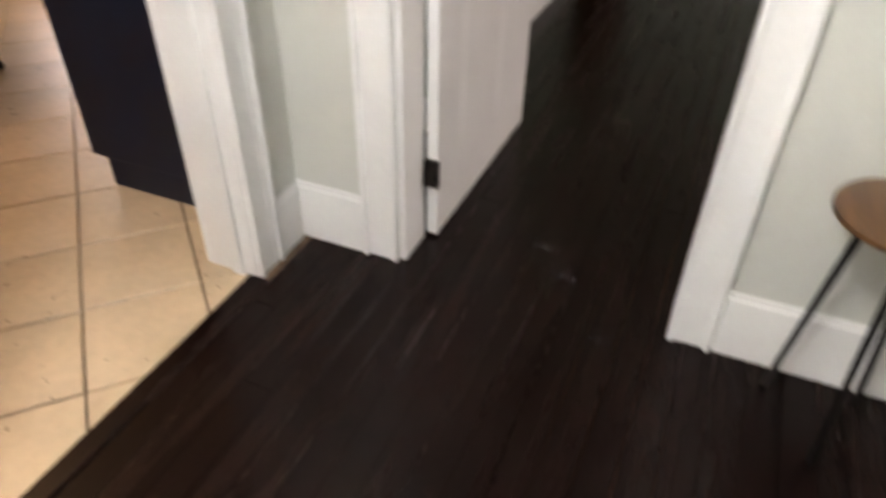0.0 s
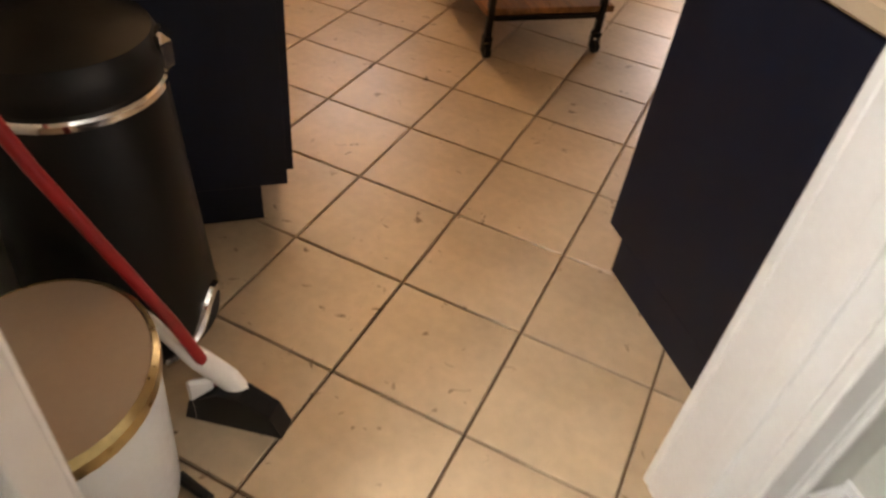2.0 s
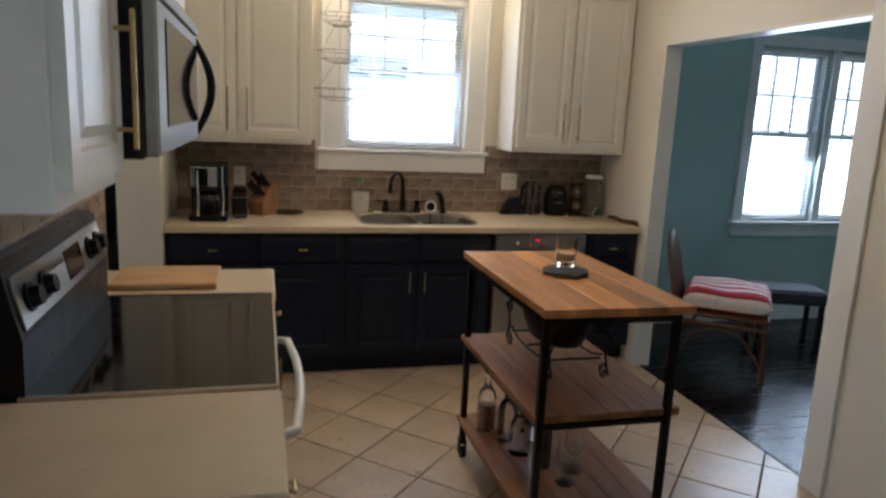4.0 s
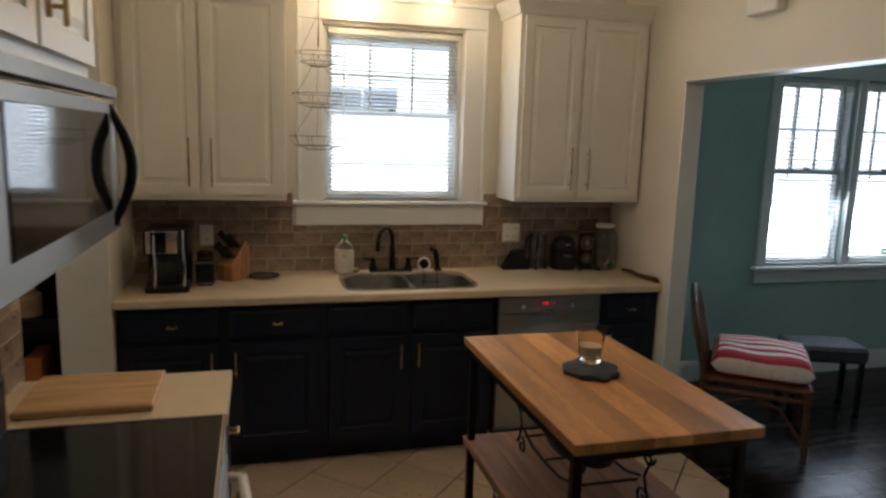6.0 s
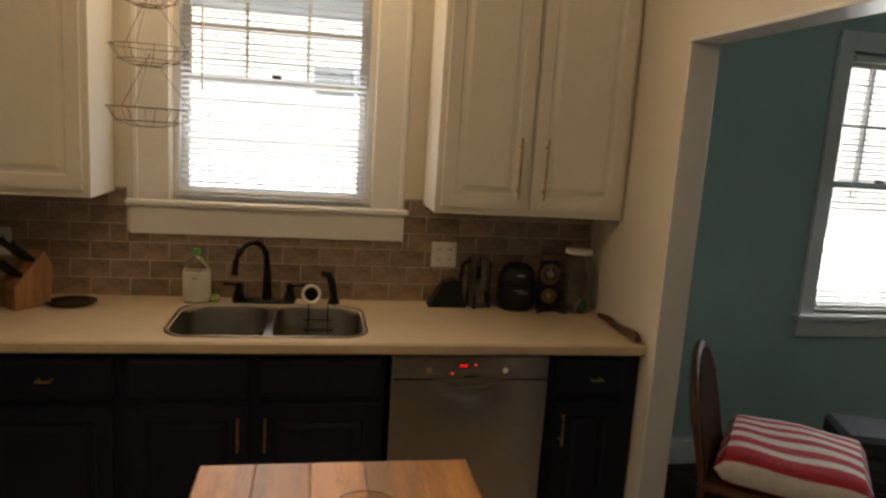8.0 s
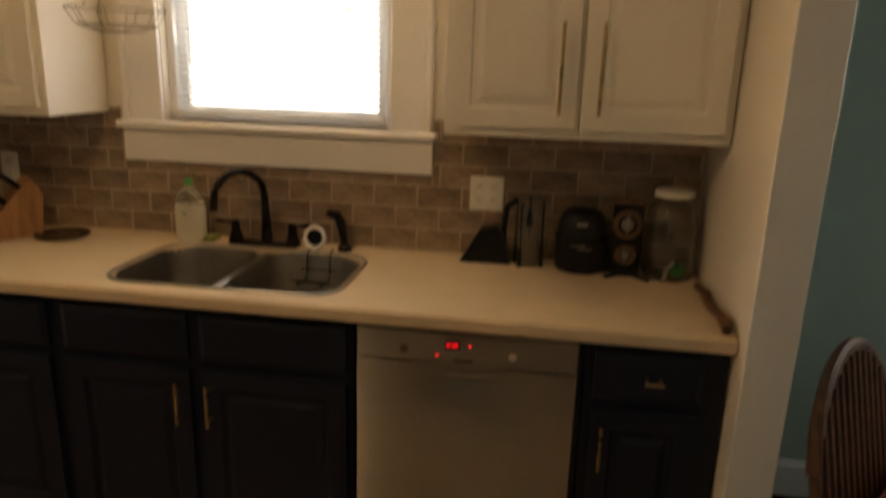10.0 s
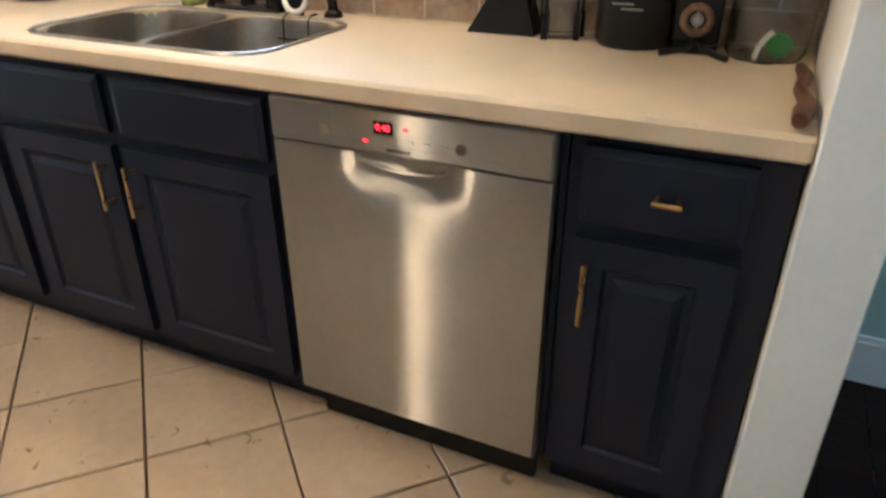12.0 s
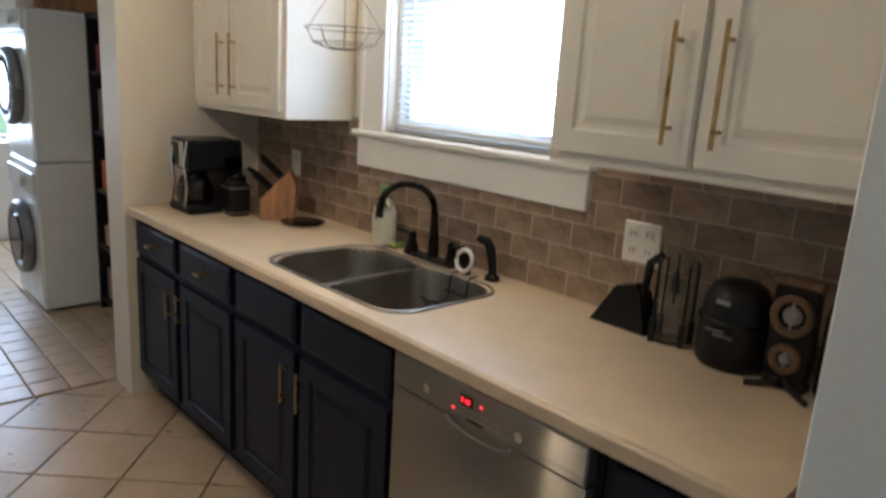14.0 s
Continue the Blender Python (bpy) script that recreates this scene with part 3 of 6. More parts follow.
def sink_outline(x0, y0, x1, y1, r, n=5):
    pts = []
    for cx, cy, a0 in ((x1 - r, y1 - r, 0), (x0 + r, y1 - r, 90), (x0 + r, y0 + r, 180), (x1 - r, y0 + r, 270)):
        pts += [(cx + r * math.cos(radians(a0 + 90 * i / n)), cy + r * math.sin(radians(a0 + 90 * i / n))) for i in range(n + 1)]
    return pts


def framed(x0, y0, x1, y1, hx0, hy0, hx1, hy1, z0, z1):
    """A slab with a rectangular hole, as one mesh."""
    bm = bmesh.new()
    rings = []
    for z in (z0, z1):
        rings.append(([bm.verts.new((x, y, z)) for x, y in ((x0, y0), (x1, y0), (x1, y1), (x0, y1))], [bm.verts.new((x, y, z)) for x, y in ((hx0, hy0), (hx1, hy0), (hx1, hy1), (hx0, hy1))]))
    for k in range(4):
        j = (k + 1) % 4
        for o_, i_ in rings:
            bm.faces.new((o_[k], o_[j], i_[j], i_[k]))
        bm.faces.new((rings[0][0][k], rings[0][0][j], rings[1][0][j], rings[1][0][k]))
        bm.faces.new((rings[0][1][k], rings[0][1][j], rings[1][1][j], rings[1][1][k]))
    return bm


top = solid("worktop", framed(-2.878, -0.632, -0.002, -0.002, SK[0], SK[1], SK[2], SK[3], 0.872, 0.912), LAMI, "beige speckled laminate worktop with a sink cut into it", "worktop")
part("front_edge", boxes((-2.878, -0.647, 0.8715, -0.002, -0.632, 0.9125), bevel=0.006), LAMI, top)


def bowl(bm, x0, y0, x1, y1, ztop, depth, r=0.09):
    o = sink_outline(x0, y0, x1, y1, r)
    cx, cy = (x0 + x1) / 2, (y0 + y1) / 2
    levels = ((1.0, ztop), (0.985, ztop - 0.012), (0.95, ztop - depth * 0.75), (0.88, ztop - depth * 0.95), (0.70, ztop - depth), (0.12, ztop - depth - 0.006))
    rings = [[bm.verts.new((cx + (x - cx) * s, cy + (y - cy) * s, z)) for x, y in o] for s, z in levels]
    for a, b in zip(rings, rings[1:]):
        for k in range(len(o)):
            j = (k + 1) % len(o)
            bm.faces.new((a[k], a[j], b[j], b[k]))
    bm.faces.new(rings[-1])
    return rings[0]


snk = thing("kitchen_sink", (-1.43, -0.36, 0.7), "double bowl stainless steel sink set into the worktop", "sink")
xm = -1.425
rim = bmesh.new()
o = sink_outline(SK[0] - 0.012, SK[1] - 0.012, SK[2] + 0.012, SK[3] + 0.012, 0.10)
tube(rim, [(x, y, 0.9135) for x, y in o + o[:1]], 0.006, n=8)
bx(rim, xm - 0.017, SK[1] + 0.01, 0.895, xm + 0.017, SK[3] - 0.01, 0.908, bevel=0.005, seg=2)
part("rim", rim, SINKM, snk, smooth=True)
b1 = bmesh.new()
bowl(b1, SK[0], SK[1], xm - 0.014, SK[3], 0.911, 0.19)
part("bowl", b1, SINKM, snk, smooth=True)
b2 = bmesh.new()
bowl(b2, xm + 0.014, SK[1], SK[2], SK[3], 0.911, 0.19)
part("bowl", b2, SINKM, snk, smooth=True)
for cx, cy, qx, qy in ((SK[0], SK[1], 1, 1), (SK[2], SK[1], -1, 1), (SK[0], SK[3], 1, -1), (SK[2], SK[3], -1, -1)):
    r = 0.10
    pts = [(cx, cy)] + [(cx + qx * (r - r * math.sin(radians(9 * i * 1.0))), cy + qy * (r - r * math.cos(radians(9 * i)))) for i in range(11)]
    if qx * qy < 0:
        pts = pts[::-1]
    part("corner_fill", prism(bmesh.new(), pts, 0.880, 0.9115), LAMI, top)
for cx in ((SK[0] + xm) / 2, (SK[2] + xm) / 2):
    dr = bmesh.new()
    lathe(dr, (cx, -0.36, 0.715), ((0.0, 0.004), (0.03, 0.004), (0.045, 0.008), (0.05, 0.004), (0.05, 0.0)))
    part("drain", dr, CHROME, snk, "chrome drain")

# backsplash base behind the tiles
structure("backsplash_bed", boxes((SX, -0.0078, 0.912, 0.0, 0.0, 1.19), (SX, -0.0078, 1.19, -2.03, 0.0, 1.37), (-0.89, -0.0078, 1.19, 0.0, 0.0, 1.37)), GROUTW, "grout behind the backsplash tiles", "backsplash")
structure("backsplash_bed_west", boxes((LX, -3.55, 0.90, LX + 0.0078, -1.64, 1.42)), GROUTW, "grout behind the stove backsplash tiles", "backsplash")


def wall_cabinet(m, w, h, depth, doors, label, handles, crown=True):
    """Origin at the lower left front corner of the carcass; fronts face -y."""
    t = thing("wall_cabinet", (0, 0, 0), label, "cabinet", m=m)
    part("body", boxes((0, 0, 0, w, depth, h), bevel=0.002), WCAB, t)
    for (x0, x1), hd in zip(doors, handles):
        d = part("door", panel_front(x0, 0.03, x1, h - 0.03, True, 0.05), WCAB, t)
        hx = x0 + 0.045 if hd == "l" else x1 - 0.045
        part("handle", bar_pull(hx, 0.193, 0.245), BRASS, d, "brass bar pull")
    if crown:
        cm = bmesh.new()
        prof = ((0.0, h - 0.02), (-0.012, h - 0.02), (-0.018, h + 0.005), (-0.045, h + 0.05), (-0.05, h + 0.07), (0.0, h + 0.07))
        for (a, b) in (((0, w), None),):
            lo = [cm.verts.new((0 + y, y, z)) for y, z in prof]
            hi = [cm.verts.new((w - y, y, z)) for y, z in prof]
            back_l = [cm.verts.new((y, depth, z)) for y, z in prof]
            back_r = [cm.verts.new((w - y, depth, z)) for y, z in prof]
            for A, Bv in ((back_l, lo), (lo, hi), (hi, back_r)):
                for k in range(len(prof)):
                    j = (k + 1) % len(prof)
                    cm.faces.new((A[k], A[j], Bv[j], Bv[k]))
        part("crown_moulding", cm, WCAB, t)
    return t


UY = -0.315
wall_cabinet(pose(-0.805, UY, 1.352), 0.80, 1.06, 0.31, ((0.025, 0.372), (0.39, 0.775)), "white two-door wall cabinet with a crown moulding and brass pulls", ("r", "l"))
wall_cabinet(pose(-2.875, UY, 1.352), 0.80, 1.06, 0.31, ((0.03, 0.368), (0.386, 0.775)), "white two-door wall cabinet with a crown moulding and brass pulls", ("r", "l"))

# stove run along the left wall; local x runs towards the sink wall
STX = -2.345
base_cabinet(pose(STX, -3.41, 0, 0, 0, 90), 0.45, ((0.03, 0.42),), "narrow navy base cabinet with a drawer beside the stove", ("r",))
base_cabinet(pose(STX, -2.080, 0, 0, 0, 90), 0.375, ((0.03, 0.345),), "narrow navy base cabinet with a drawer past the stove", ("l",))
for y0, y1, lab in ((-3.432, -2.962, "beige laminate worktop beside the stove"), (-2.080, -1.692, "beige laminate worktop under a cutting board")):
    w = solid("worktop", boxes((LX + 0.006, y0, 0.872, -2.315, y1, 0.912), bevel=0.006), LAMI, lab, "worktop")

# counter run on the door wall; local x runs towards the left wall
base_cabinet(pose(-0.765, -3.72, 0, 0, 0, 180), 0.76, ((0.03, 0.37), (0.39, 0.73)), "navy base cabinet with a plain end panel beside the doorway", ("r", "l"))
base_cabinet(pose(-0.02, -3.72, 0, 0, 0, 180), 0.745, ((0.03, 0.36), (0.38, 0.715)), "navy base cabinet with two drawers over doors", ("r", "l"))
w = solid("worktop", boxes((-1.542, -4.395, 0.872, -0.004, -3.68, 0.912), bevel=0.006), LAMI, "beige laminate worktop beside the doorway", "worktop")

# stove
sv = thing("stove", (-2.62, -2.6, 0), "black and stainless electric range with a glass cooktop", "stove")
Y0, Y1 = -2.950, -2.086
part("body", boxes((LX + 0.02, Y0, 0.08, -2.36, Y1, 0.895), bevel=0.003), BLACKP, sv)
part("drawer_front", boxes((-2.36, Y0 + 0.005, 0.10, -2.325, Y1 - 0.005, 0.27), bevel=0.006), STEEL, sv)
od = part("oven_door", boxes((-2.36, Y0 + 0.005, 0.285, -2.315, Y1 - 0.005, 0.80), bevel=0.006), STEEL, sv, "steel oven door")
part("oven_window", boxes((-2.316, Y0 + 0.12, 0.36, -2.311, Y1 - 0.12, 0.66), bevel=0.002), BLACKG, od, "black glass window")
part("front_trim", boxes((-2.36, Y0 + 0.003, 0.81, -2.32, Y1 - 0.003, 0.893), bevel=0.004), STEEL, sv)
hb = bmesh.new()
ym = (Y0 + Y1) / 2
tube(hb, [(-2.315, Y0 + 0.06, 0.755), (-2.275, Y0 + 0.08, 0.758), (-2.255, ym - 0.15, 0.76), (-2.25, ym, 0.76), (-2.255, ym + 0.15, 0.76), (-2.275, Y1 - 0.08, 0.758), (-2.315, Y1 - 0.06, 0.755)], 0.014, n=10)
part("handle", hb, WHITEP, od, "pale curved oven handle", smooth=True)
ct = part("cooktop", boxes((-2.87, Y0 + 0.002, 0.897, -2.325, Y1 - 0.002, 0.914), bevel=0.004), BLACKG, sv, "black glass cooktop")
part("cooktop_trim", boxes((-2.328, Y0 + 0.001, 0.905, -2.320, Y1 - 0.001, 0.917), (-2.88, Y0 - 0.001, 0.905, -2.32, Y0 + 0.005, 0.917), (-2.88, Y1 - 0.005, 0.905, -2.32, Y1 + 0.001, 0.917), bevel=0.001), CHROME, sv)
bg = bmesh.new()
for a, b in (((LX + 0.01, 0.90), (LX + 0.01, 1.15)),):
    prof = ((-2.955, 0.897), (-2.865, 0.897), (-2.862, 1.040), (-2.895, 1.195), (-2.915, 1.210), (-2.955, 1.210))
    lo = [bg.verts.new((x, Y0 + 0.005, z)) for x, z in prof]
    hi = [bg.verts.new((x, Y1 - 0.005, z)) for x, z in prof]
    bg.faces.new(lo)
    bg.faces.new(hi[::-1])
    for k in range(len(prof)):
        j = (k + 1) % len(prof)
        bg.faces.new((lo[k], lo[j], hi[j], hi[k]))
bgp = part("backguard", bg, BLACKP, sv, "black backguard")
sl = Vector((-2.8785, 0, 1.1175))
nrm = Vector((0.155, 0, 0.033)).normalized()
upv = Vector((-0.033, 0, 0.155)).normalized()


def slab(y0, y1, h0, h1, d0, d1):
    bm = bmesh.new()
    r = bmesh.ops.create_cube(bm, size=1)
    for v in r["verts"]:
        yy = y0 if v.co.y < 0 else y1
        hh = h0 if v.co.z < 0 else h1
        dd2 = d0 if v.co.x < 0 else d1
        v.co = sl + nrm * dd2 + upv * hh + Vector((0, yy, 0))
    bmesh.ops.bevel(bm, geom=bm.edges[:], offset=0.002, segments=1, affect="EDGES")
    return bm


fp = part("control_panel", slab(Y0 + 0.03, Y1 - 0.03, -0.062, 0.062, 0.0, 0.006), STEEL, bgp, "steel control panel")
part("clock_display", slab(ym - 0.02, ym + 0.14, -0.04, 0.04, 0.006, 0.009), BLACKG, bgp, "black display")
for y in (Y0 + 0.10, Y0 + 0.21, Y1 - 0.20, Y1 - 0.10):
    kn = bmesh.new()
    c = sl + Vector((0, y, 0))
    rod(kn, c + nrm * 0.005, c + nrm * 0.014, 0.034, n=20)
    rod(kn, c + nrm * 0.013, c + nrm * 0.036, 0.027, 0.022, n=20)
    part("knob", kn, BLACKP, bgp, "black knob", smooth=True)

# microwave over the stove, with cabinets round it
MX = -2.55
mw = thing("microwave", (-2.75, -2.6, 1.43), "over-the-range stainless microwave with a curved dark handle", "microwave")
part("body", boxes((LX + 0.005, -3.10, 1.455, MX - 0.03, -2.17, 1.77), bevel=0.003), BLACKP, mw)
md = part("door", boxes((MX - 0.03, -3.095, 1.46, MX, -2.215, 1.765), bevel=0.006), STEEL, mw, "steel door")
part("window", boxes((MX - 0.001, -2.98, 1.515, MX + 0.003, -2.30, 1.735), bevel=0.002), BLACKG, md, "dark glass window")
part("keypad", boxes((MX - 0.03, -2.21, 1.46, MX - 0.004, -2.175, 1.765), bevel=0.004), BLACKG, mw, "black keypad")
part("vent", boxes((MX - 0.03, -3.095, 1.772, MX - 0.002, -2.175, 1.80), bevel=0.002), STEEL, mw)
hm = bmesh.new()
tube(hm, [(MX + 0.045 * math.sin(math.pi * i / 14) - 0.004, -2.262, 1.478 + 0.275 * i / 14) for i in range(15)], [0.009 + 0.004 * math.sin(math.pi * i / 14) for i in range(15)], n=12)
part("handle", hm, BLACKP, md, "curved dark handle", smooth=True)
wall_cabinet(pose(-2.63, -3.52, 1.41, 0, 0, 90), 0.405, 1.03, 0.33, ((0.02, 0.385),), "white wall cabinet beside the microwave", ("r",), crown=True)
wall_cabinet(pose(-2.605, -3.10, 1.81, 0, 0, 90), 0.90, 0.61, 0.35, ((0.02, 0.44), (0.46, 0.88)), "white wall cabinet above the microwave", ("r", "l"), crown=True)

# rolling kitchen cart
IX0, IX1, IY0, IY1 = -1.483, -0.928, -2.575, -1.632
cart = thing("kitchen_cart", (-1.25, -2.18, 0), "rolling kitchen cart with a butcher block top and black metal frame", "kitchen cart")
tp = part("tabletop", boxes((IX0 + 0.004, IY0 + 0.004, 0.937, IX1 - 0.004, IY1 - 0.004, 0.940)), BLOCK, cart, "glued butcher block top")
nst = 5
for i in range(nst):
    a = IX0 + (IX1 - IX0) * i / nst
    b = IX0 + (IX1 - IX0) * (i + 1) / nst
    part("stave", boxes((a + 0.0004, IY0, 0.940, b - 0.0004, IY1, 0.968), bevel=0.0015), BLOCK, tp)
LXs, LYs = (IX0 + 0.022, IX1 - 0.05), (IY0 + 0.03, IY1 - 0.06)
for x in LXs:
    for y in LYs:
        lg = part("leg", boxes((x - 0.013, y - 0.013, 0.085, x + 0.013, y + 0.013, 0.936), bevel=0.002), BLACKM, cart)
        cb = boxes((x - 0.017, y - 0.02, 0.066, x + 0.017, y + 0.02, 0.088), bevel=0.003)
        bx(cb, x - 0.017, y - 0.014, 0.02, x - 0.013, y + 0.014, 0.07)
        bx(cb, x + 0.013, y - 0.014, 0.02, x + 0.017, y + 0.014, 0.07)
        ca = part("caster", cb, BLACKM, lg)
        wh = bmesh.new()
        rod(wh, (x - 0.011, y - 0.01, 0.027), (x + 0.011, y - 0.01, 0.027), 0.027, n=18)
        part("wheel", wh, BLACKP, lg)
for z, th, nb in ((0.545, 0.028, 6), (0.155, 0.028, 6)):
    fr = part("shelf_frame", boxes((LXs[0], LYs[0] - 0.01, z - 0.006, LXs[1], LYs[0] + 0.01, z + 0.012), (LXs[0], LYs[1] - 0.01, z - 0.006, LXs[1], LYs[1] + 0.01, z + 0.012),
                                   (LXs[0] - 0.01, LYs[0], z - 0.006, LXs[0] + 0.01, LYs[1], z + 0.012), (LXs[1] - 0.01, LYs[0], z - 0.006, LXs[1] + 0.01, LYs[1], z + 0.012)), BLACKM, cart)
    sh = part("shelf", boxes((IX0 + 0.004, IY0 + 0.03, z + 0.013, IX1 - 0.004, IY1 - 0.03, z + 0.016)), SHELFW, cart, "brown oak shelf")
    for i in range(nb):
        a = IX0 + (IX1 - IX0) * i / nb
        b = IX0 + (IX1 - IX0) * (i + 1) / nb
        part("stave", boxes((a + 0.0004, IY0 + 0.026, z + 0.016, b - 0.0004, IY1 - 0.026, z + 0.042), bevel=0.0015), SHELFW, sh)
part("top_frame", boxes((LXs[0], LYs[0] - 0.012, 0.91, LXs[1], LYs[0] + 0.012, 0.936), (LXs[0], LYs[1] - 0.012, 0.91, LXs[1], LYs[1] + 0.012, 0.936),
                        (LXs[0] - 0.012, LYs[0], 0.91, LXs[0] + 0.012, LYs[1], 0.936), (LXs[1] - 0.012, LYs[0], 0.91, LXs[1] + 0.012, LYs[1], 0.936)), BLACKM, cart)

# bedroom door, standing open
bd = thing("bedroom_door", (-1.27, -4.94, 0), "white panelled door standing open into the bedroom", "door")
bdm = boxes((-1.345, -4.975, 0.012, -0.45, -4.938, 2.02), bevel=0.002)
leaf = part("leaf", bdm, TRIM, bd)
for z0, z1 in ((0.20, 0.80), (0.95, 1.85)):
    pm = bmesh.new()
    for xa, xb in ((-1.17, -0.90), (-0.82, -0.55)):
        bx(pm, xa, -4.9765, z0, xb, -4.974, z1, bevel=0.0012)
        bx(pm, xa + 0.025, -4.9785, z0 + 0.025, xb - 0.025, -4.975, z1 - 0.025, bevel=0.0018)
    part("panel", pm, TRIM, leaf)
for z in (0.2, 1.0, 1.8):
    part("hinge", boxes((-1.362, -4.982, z, -1.343, -4.934, z + 0.09), bevel=0.001), BRONZE, bd, "dark bronze hinge")
kb = bmesh.new()
rod(kb, (-0.51, -4.975, 0.95), (-0.51, -5.02, 0.95), 0.012)
lathe(kb, (-0.51, -5.04, 0.925), ((0, 0), (0.022, 0.008), (0.027, 0.025), (0.022, 0.042), (0, 0.05)), n=16)
part("knob", kb, BRONZE, leaf, "dark bronze knob", smooth=True)

# ---------- windows ----------
def blind(parent_label, x0, x1, y, z0, z1, tilt, step, group):
    t = thing("window_blind", ((x0 + x1) / 2, y, z0), parent_label, "blind", group)
    part("head_rail", boxes((x0, y - 0.016, z1 - 0.03, x1, y + 0.016, z1), bevel=0.002), WHITEP, t)
    part("bottom_rail", boxes((x0, y - 0.013, z0, x1, y + 0.013, z0 + 0.016), bevel=0.003), WHITEP, t)
    c, s = math.cos(radians(tilt)), math.sin(radians(tilt))
    bm = bmesh.new()
    w = 0.0125
    prof = ((-w, -0.0012), (0, 0.0012), (w, -0.0012), (0, 0.0022))
    q = [((u * c - v * s), (u * s + v * c)) for u, v in prof]
    lo = [bm.verts.new((x0 + 0.004, yy, zz)) for yy, zz in q]
    hi = [bm.verts.new((x1 - 0.004, yy, zz)) for yy, zz in q]
    bm.faces.new(lo)
    bm.faces.new(hi[::-1])
    for k in range(4):
        bm.faces.new((lo[k], lo[(k + 1) % 4], hi[(k + 1) % 4], hi[k]))
    bmesh.ops.translate(bm, verts=bm.verts, vec=(-(x0 + x1) / 2, 0, 0))
    me = finish("slat", bm, SLAT)
    z = z0 + 0.03
    while z < z1 - 0.035:
        ob = new("slat", me)
        ob.parent = t
        ob.location = (0, 0, z - z0)
        z += step
    for x in (x0 + 0.12, x1 - 0.12):
        part("cord", rod(bmesh.new(), (x, y - 0.014, z0 + 0.01), (x, y - 0.014, z1 - 0.02), 0.0012, n=6), WHITEP, t)
    wd = bmesh.new()
    rod(wd, (x0 + 0.09, y - 0.02, z1 - 0.03), (x0 + 0.09, y - 0.02, z0 + (z1 - z0) * 0.45), 0.004, n=8)
    part("wand", wd, WHITEP, t)
    return t


def sash_window(name, x0, x1, z0, z1, zm, y, label, cols=3):
    """A double-hung window in an opening; y is its inner face."""
    t = thing(name, ((x0 + x1) / 2, y, z0), label, "window")
    t["kind"] = "structure"
    part("window_frame", boxes((x0, y - 0.005, z0, x0 + 0.028, y + 0.10, z1), (x1 - 0.028, y - 0.005, z0, x1, y + 0.10, z1), (x0 + 0.028, y - 0.005, z1 - 0.028, x1 - 0.028, y + 0.10, z1),
                               (x0 + 0.028, y - 0.005, z0, x1 - 0.028, y + 0.10, z0 + 0.018), bevel=0.002), TRIM, t)
    for nm, a, b, yy in (("upper_sash", zm - 0.018, z1 - 0.028, y + 0.055), ("lower_sash", z0 + 0.018, zm + 0.018, y + 0.02)):
        X0, X1 = x0 + 0.029, x1 - 0.029
        s = part(nm, boxes((X0, yy, a, X0 + 0.032, yy + 0.03, b), (X1 - 0.032, yy, a, X1, yy + 0.03, b), (X0 + 0.032, yy, b - 0.036, X1 - 0.032, yy + 0.03, b), (X0 + 0.032, yy, a, X1 - 0.032, yy + 0.03, a + 0.036),
                           bevel=0.003), TRIM, t)
        pb = part("pane", boxes((X0 + 0.03, yy + 0.013, a + 0.034, X1 - 0.03, yy + 0.017, b - 0.034)), PANE, s)
        pb.visible_shadow = False
        if nm == "upper_sash":
            mu = bmesh.new()
            for k in range(1, cols):
                xx = X0 + (X1 - X0) * k / cols
                bx(mu, xx - 0.0055, yy + 0.006, a + 0.03, xx + 0.0055, yy + 0.024, b - 0.03)
            zz = (a + b) / 2
            bx(mu, X0 + 0.03, yy + 0.0065, zz - 0.0055, X1 - 0.03, yy + 0.0235, zz + 0.0055)
            part("muntins", mu, TRIM, s)
        else:
            part("latch", boxes(((X0 + X1) / 2 - 0.02, yy - 0.006, b, (X0 + X1) / 2 + 0.02, yy + 0.024, b + 0.016), bevel=0.004), BRONZE, s, "dark sash latch")
            for xx in (X0 + 0.10, X1 - 0.10):
                part("sash_lift", boxes((xx - 0.02, yy - 0.012, a + 0.008, xx + 0.02, yy, a + 0.02), bevel=0.003), BRONZE, s, "dark sash lift")
    return t


sash_window("window_1", W0, W1, WZ0, WZ1, 1.83, 0.045, "white double-hung kitchen window with a blind")
blind("white slatted blind hanging in the kitchen window", W0 + 0.03, W1 - 0.03, 0.028, WZ0 + 0.025, WZ1 - 0.015, 22, 0.023, "window blinds")
wc = thing("window_casing", (-1.45, 0, 1.18), "white painted casing with a deep stool and apron", "window casing")
wc["kind"] = "structure"
for a, b in ((-2.005, W0), (W1, -0.893)):
    m_ = boxes((a + 0.002, -0.022, 1.326, b - 0.002, 0.0, WZ1 + 0.018), bevel=0.003)
    q = (a, a + 0.022) if a < -1.9 else (b - 0.022, b)
    bx(m_, q[0], -0.032, 1.325, q[1], -0.001, WZ1 + 0.02, bevel=0.004)
    part("side_casing", m_, TRIM, wc)
part("head_casing", boxes((-2.005, -0.024, WZ1 + 0.02, -0.893, 0.0, WZ1 + 0.14), (-2.02, -0.04, WZ1 + 0.14, -0.878, 0.0, WZ1 + 0.165), bevel=0.004), TRIM, wc)
part("stool", boxes((-2.03, -0.05, 1.300, -0.87, 0.045, 1.325), bevel=0.006, ), TRIM, wc)
part("apron", boxes((-2.015, -0.026, 1.182, -0.887, -0.001, 1.300), bevel=0.003), TRIM, wc)

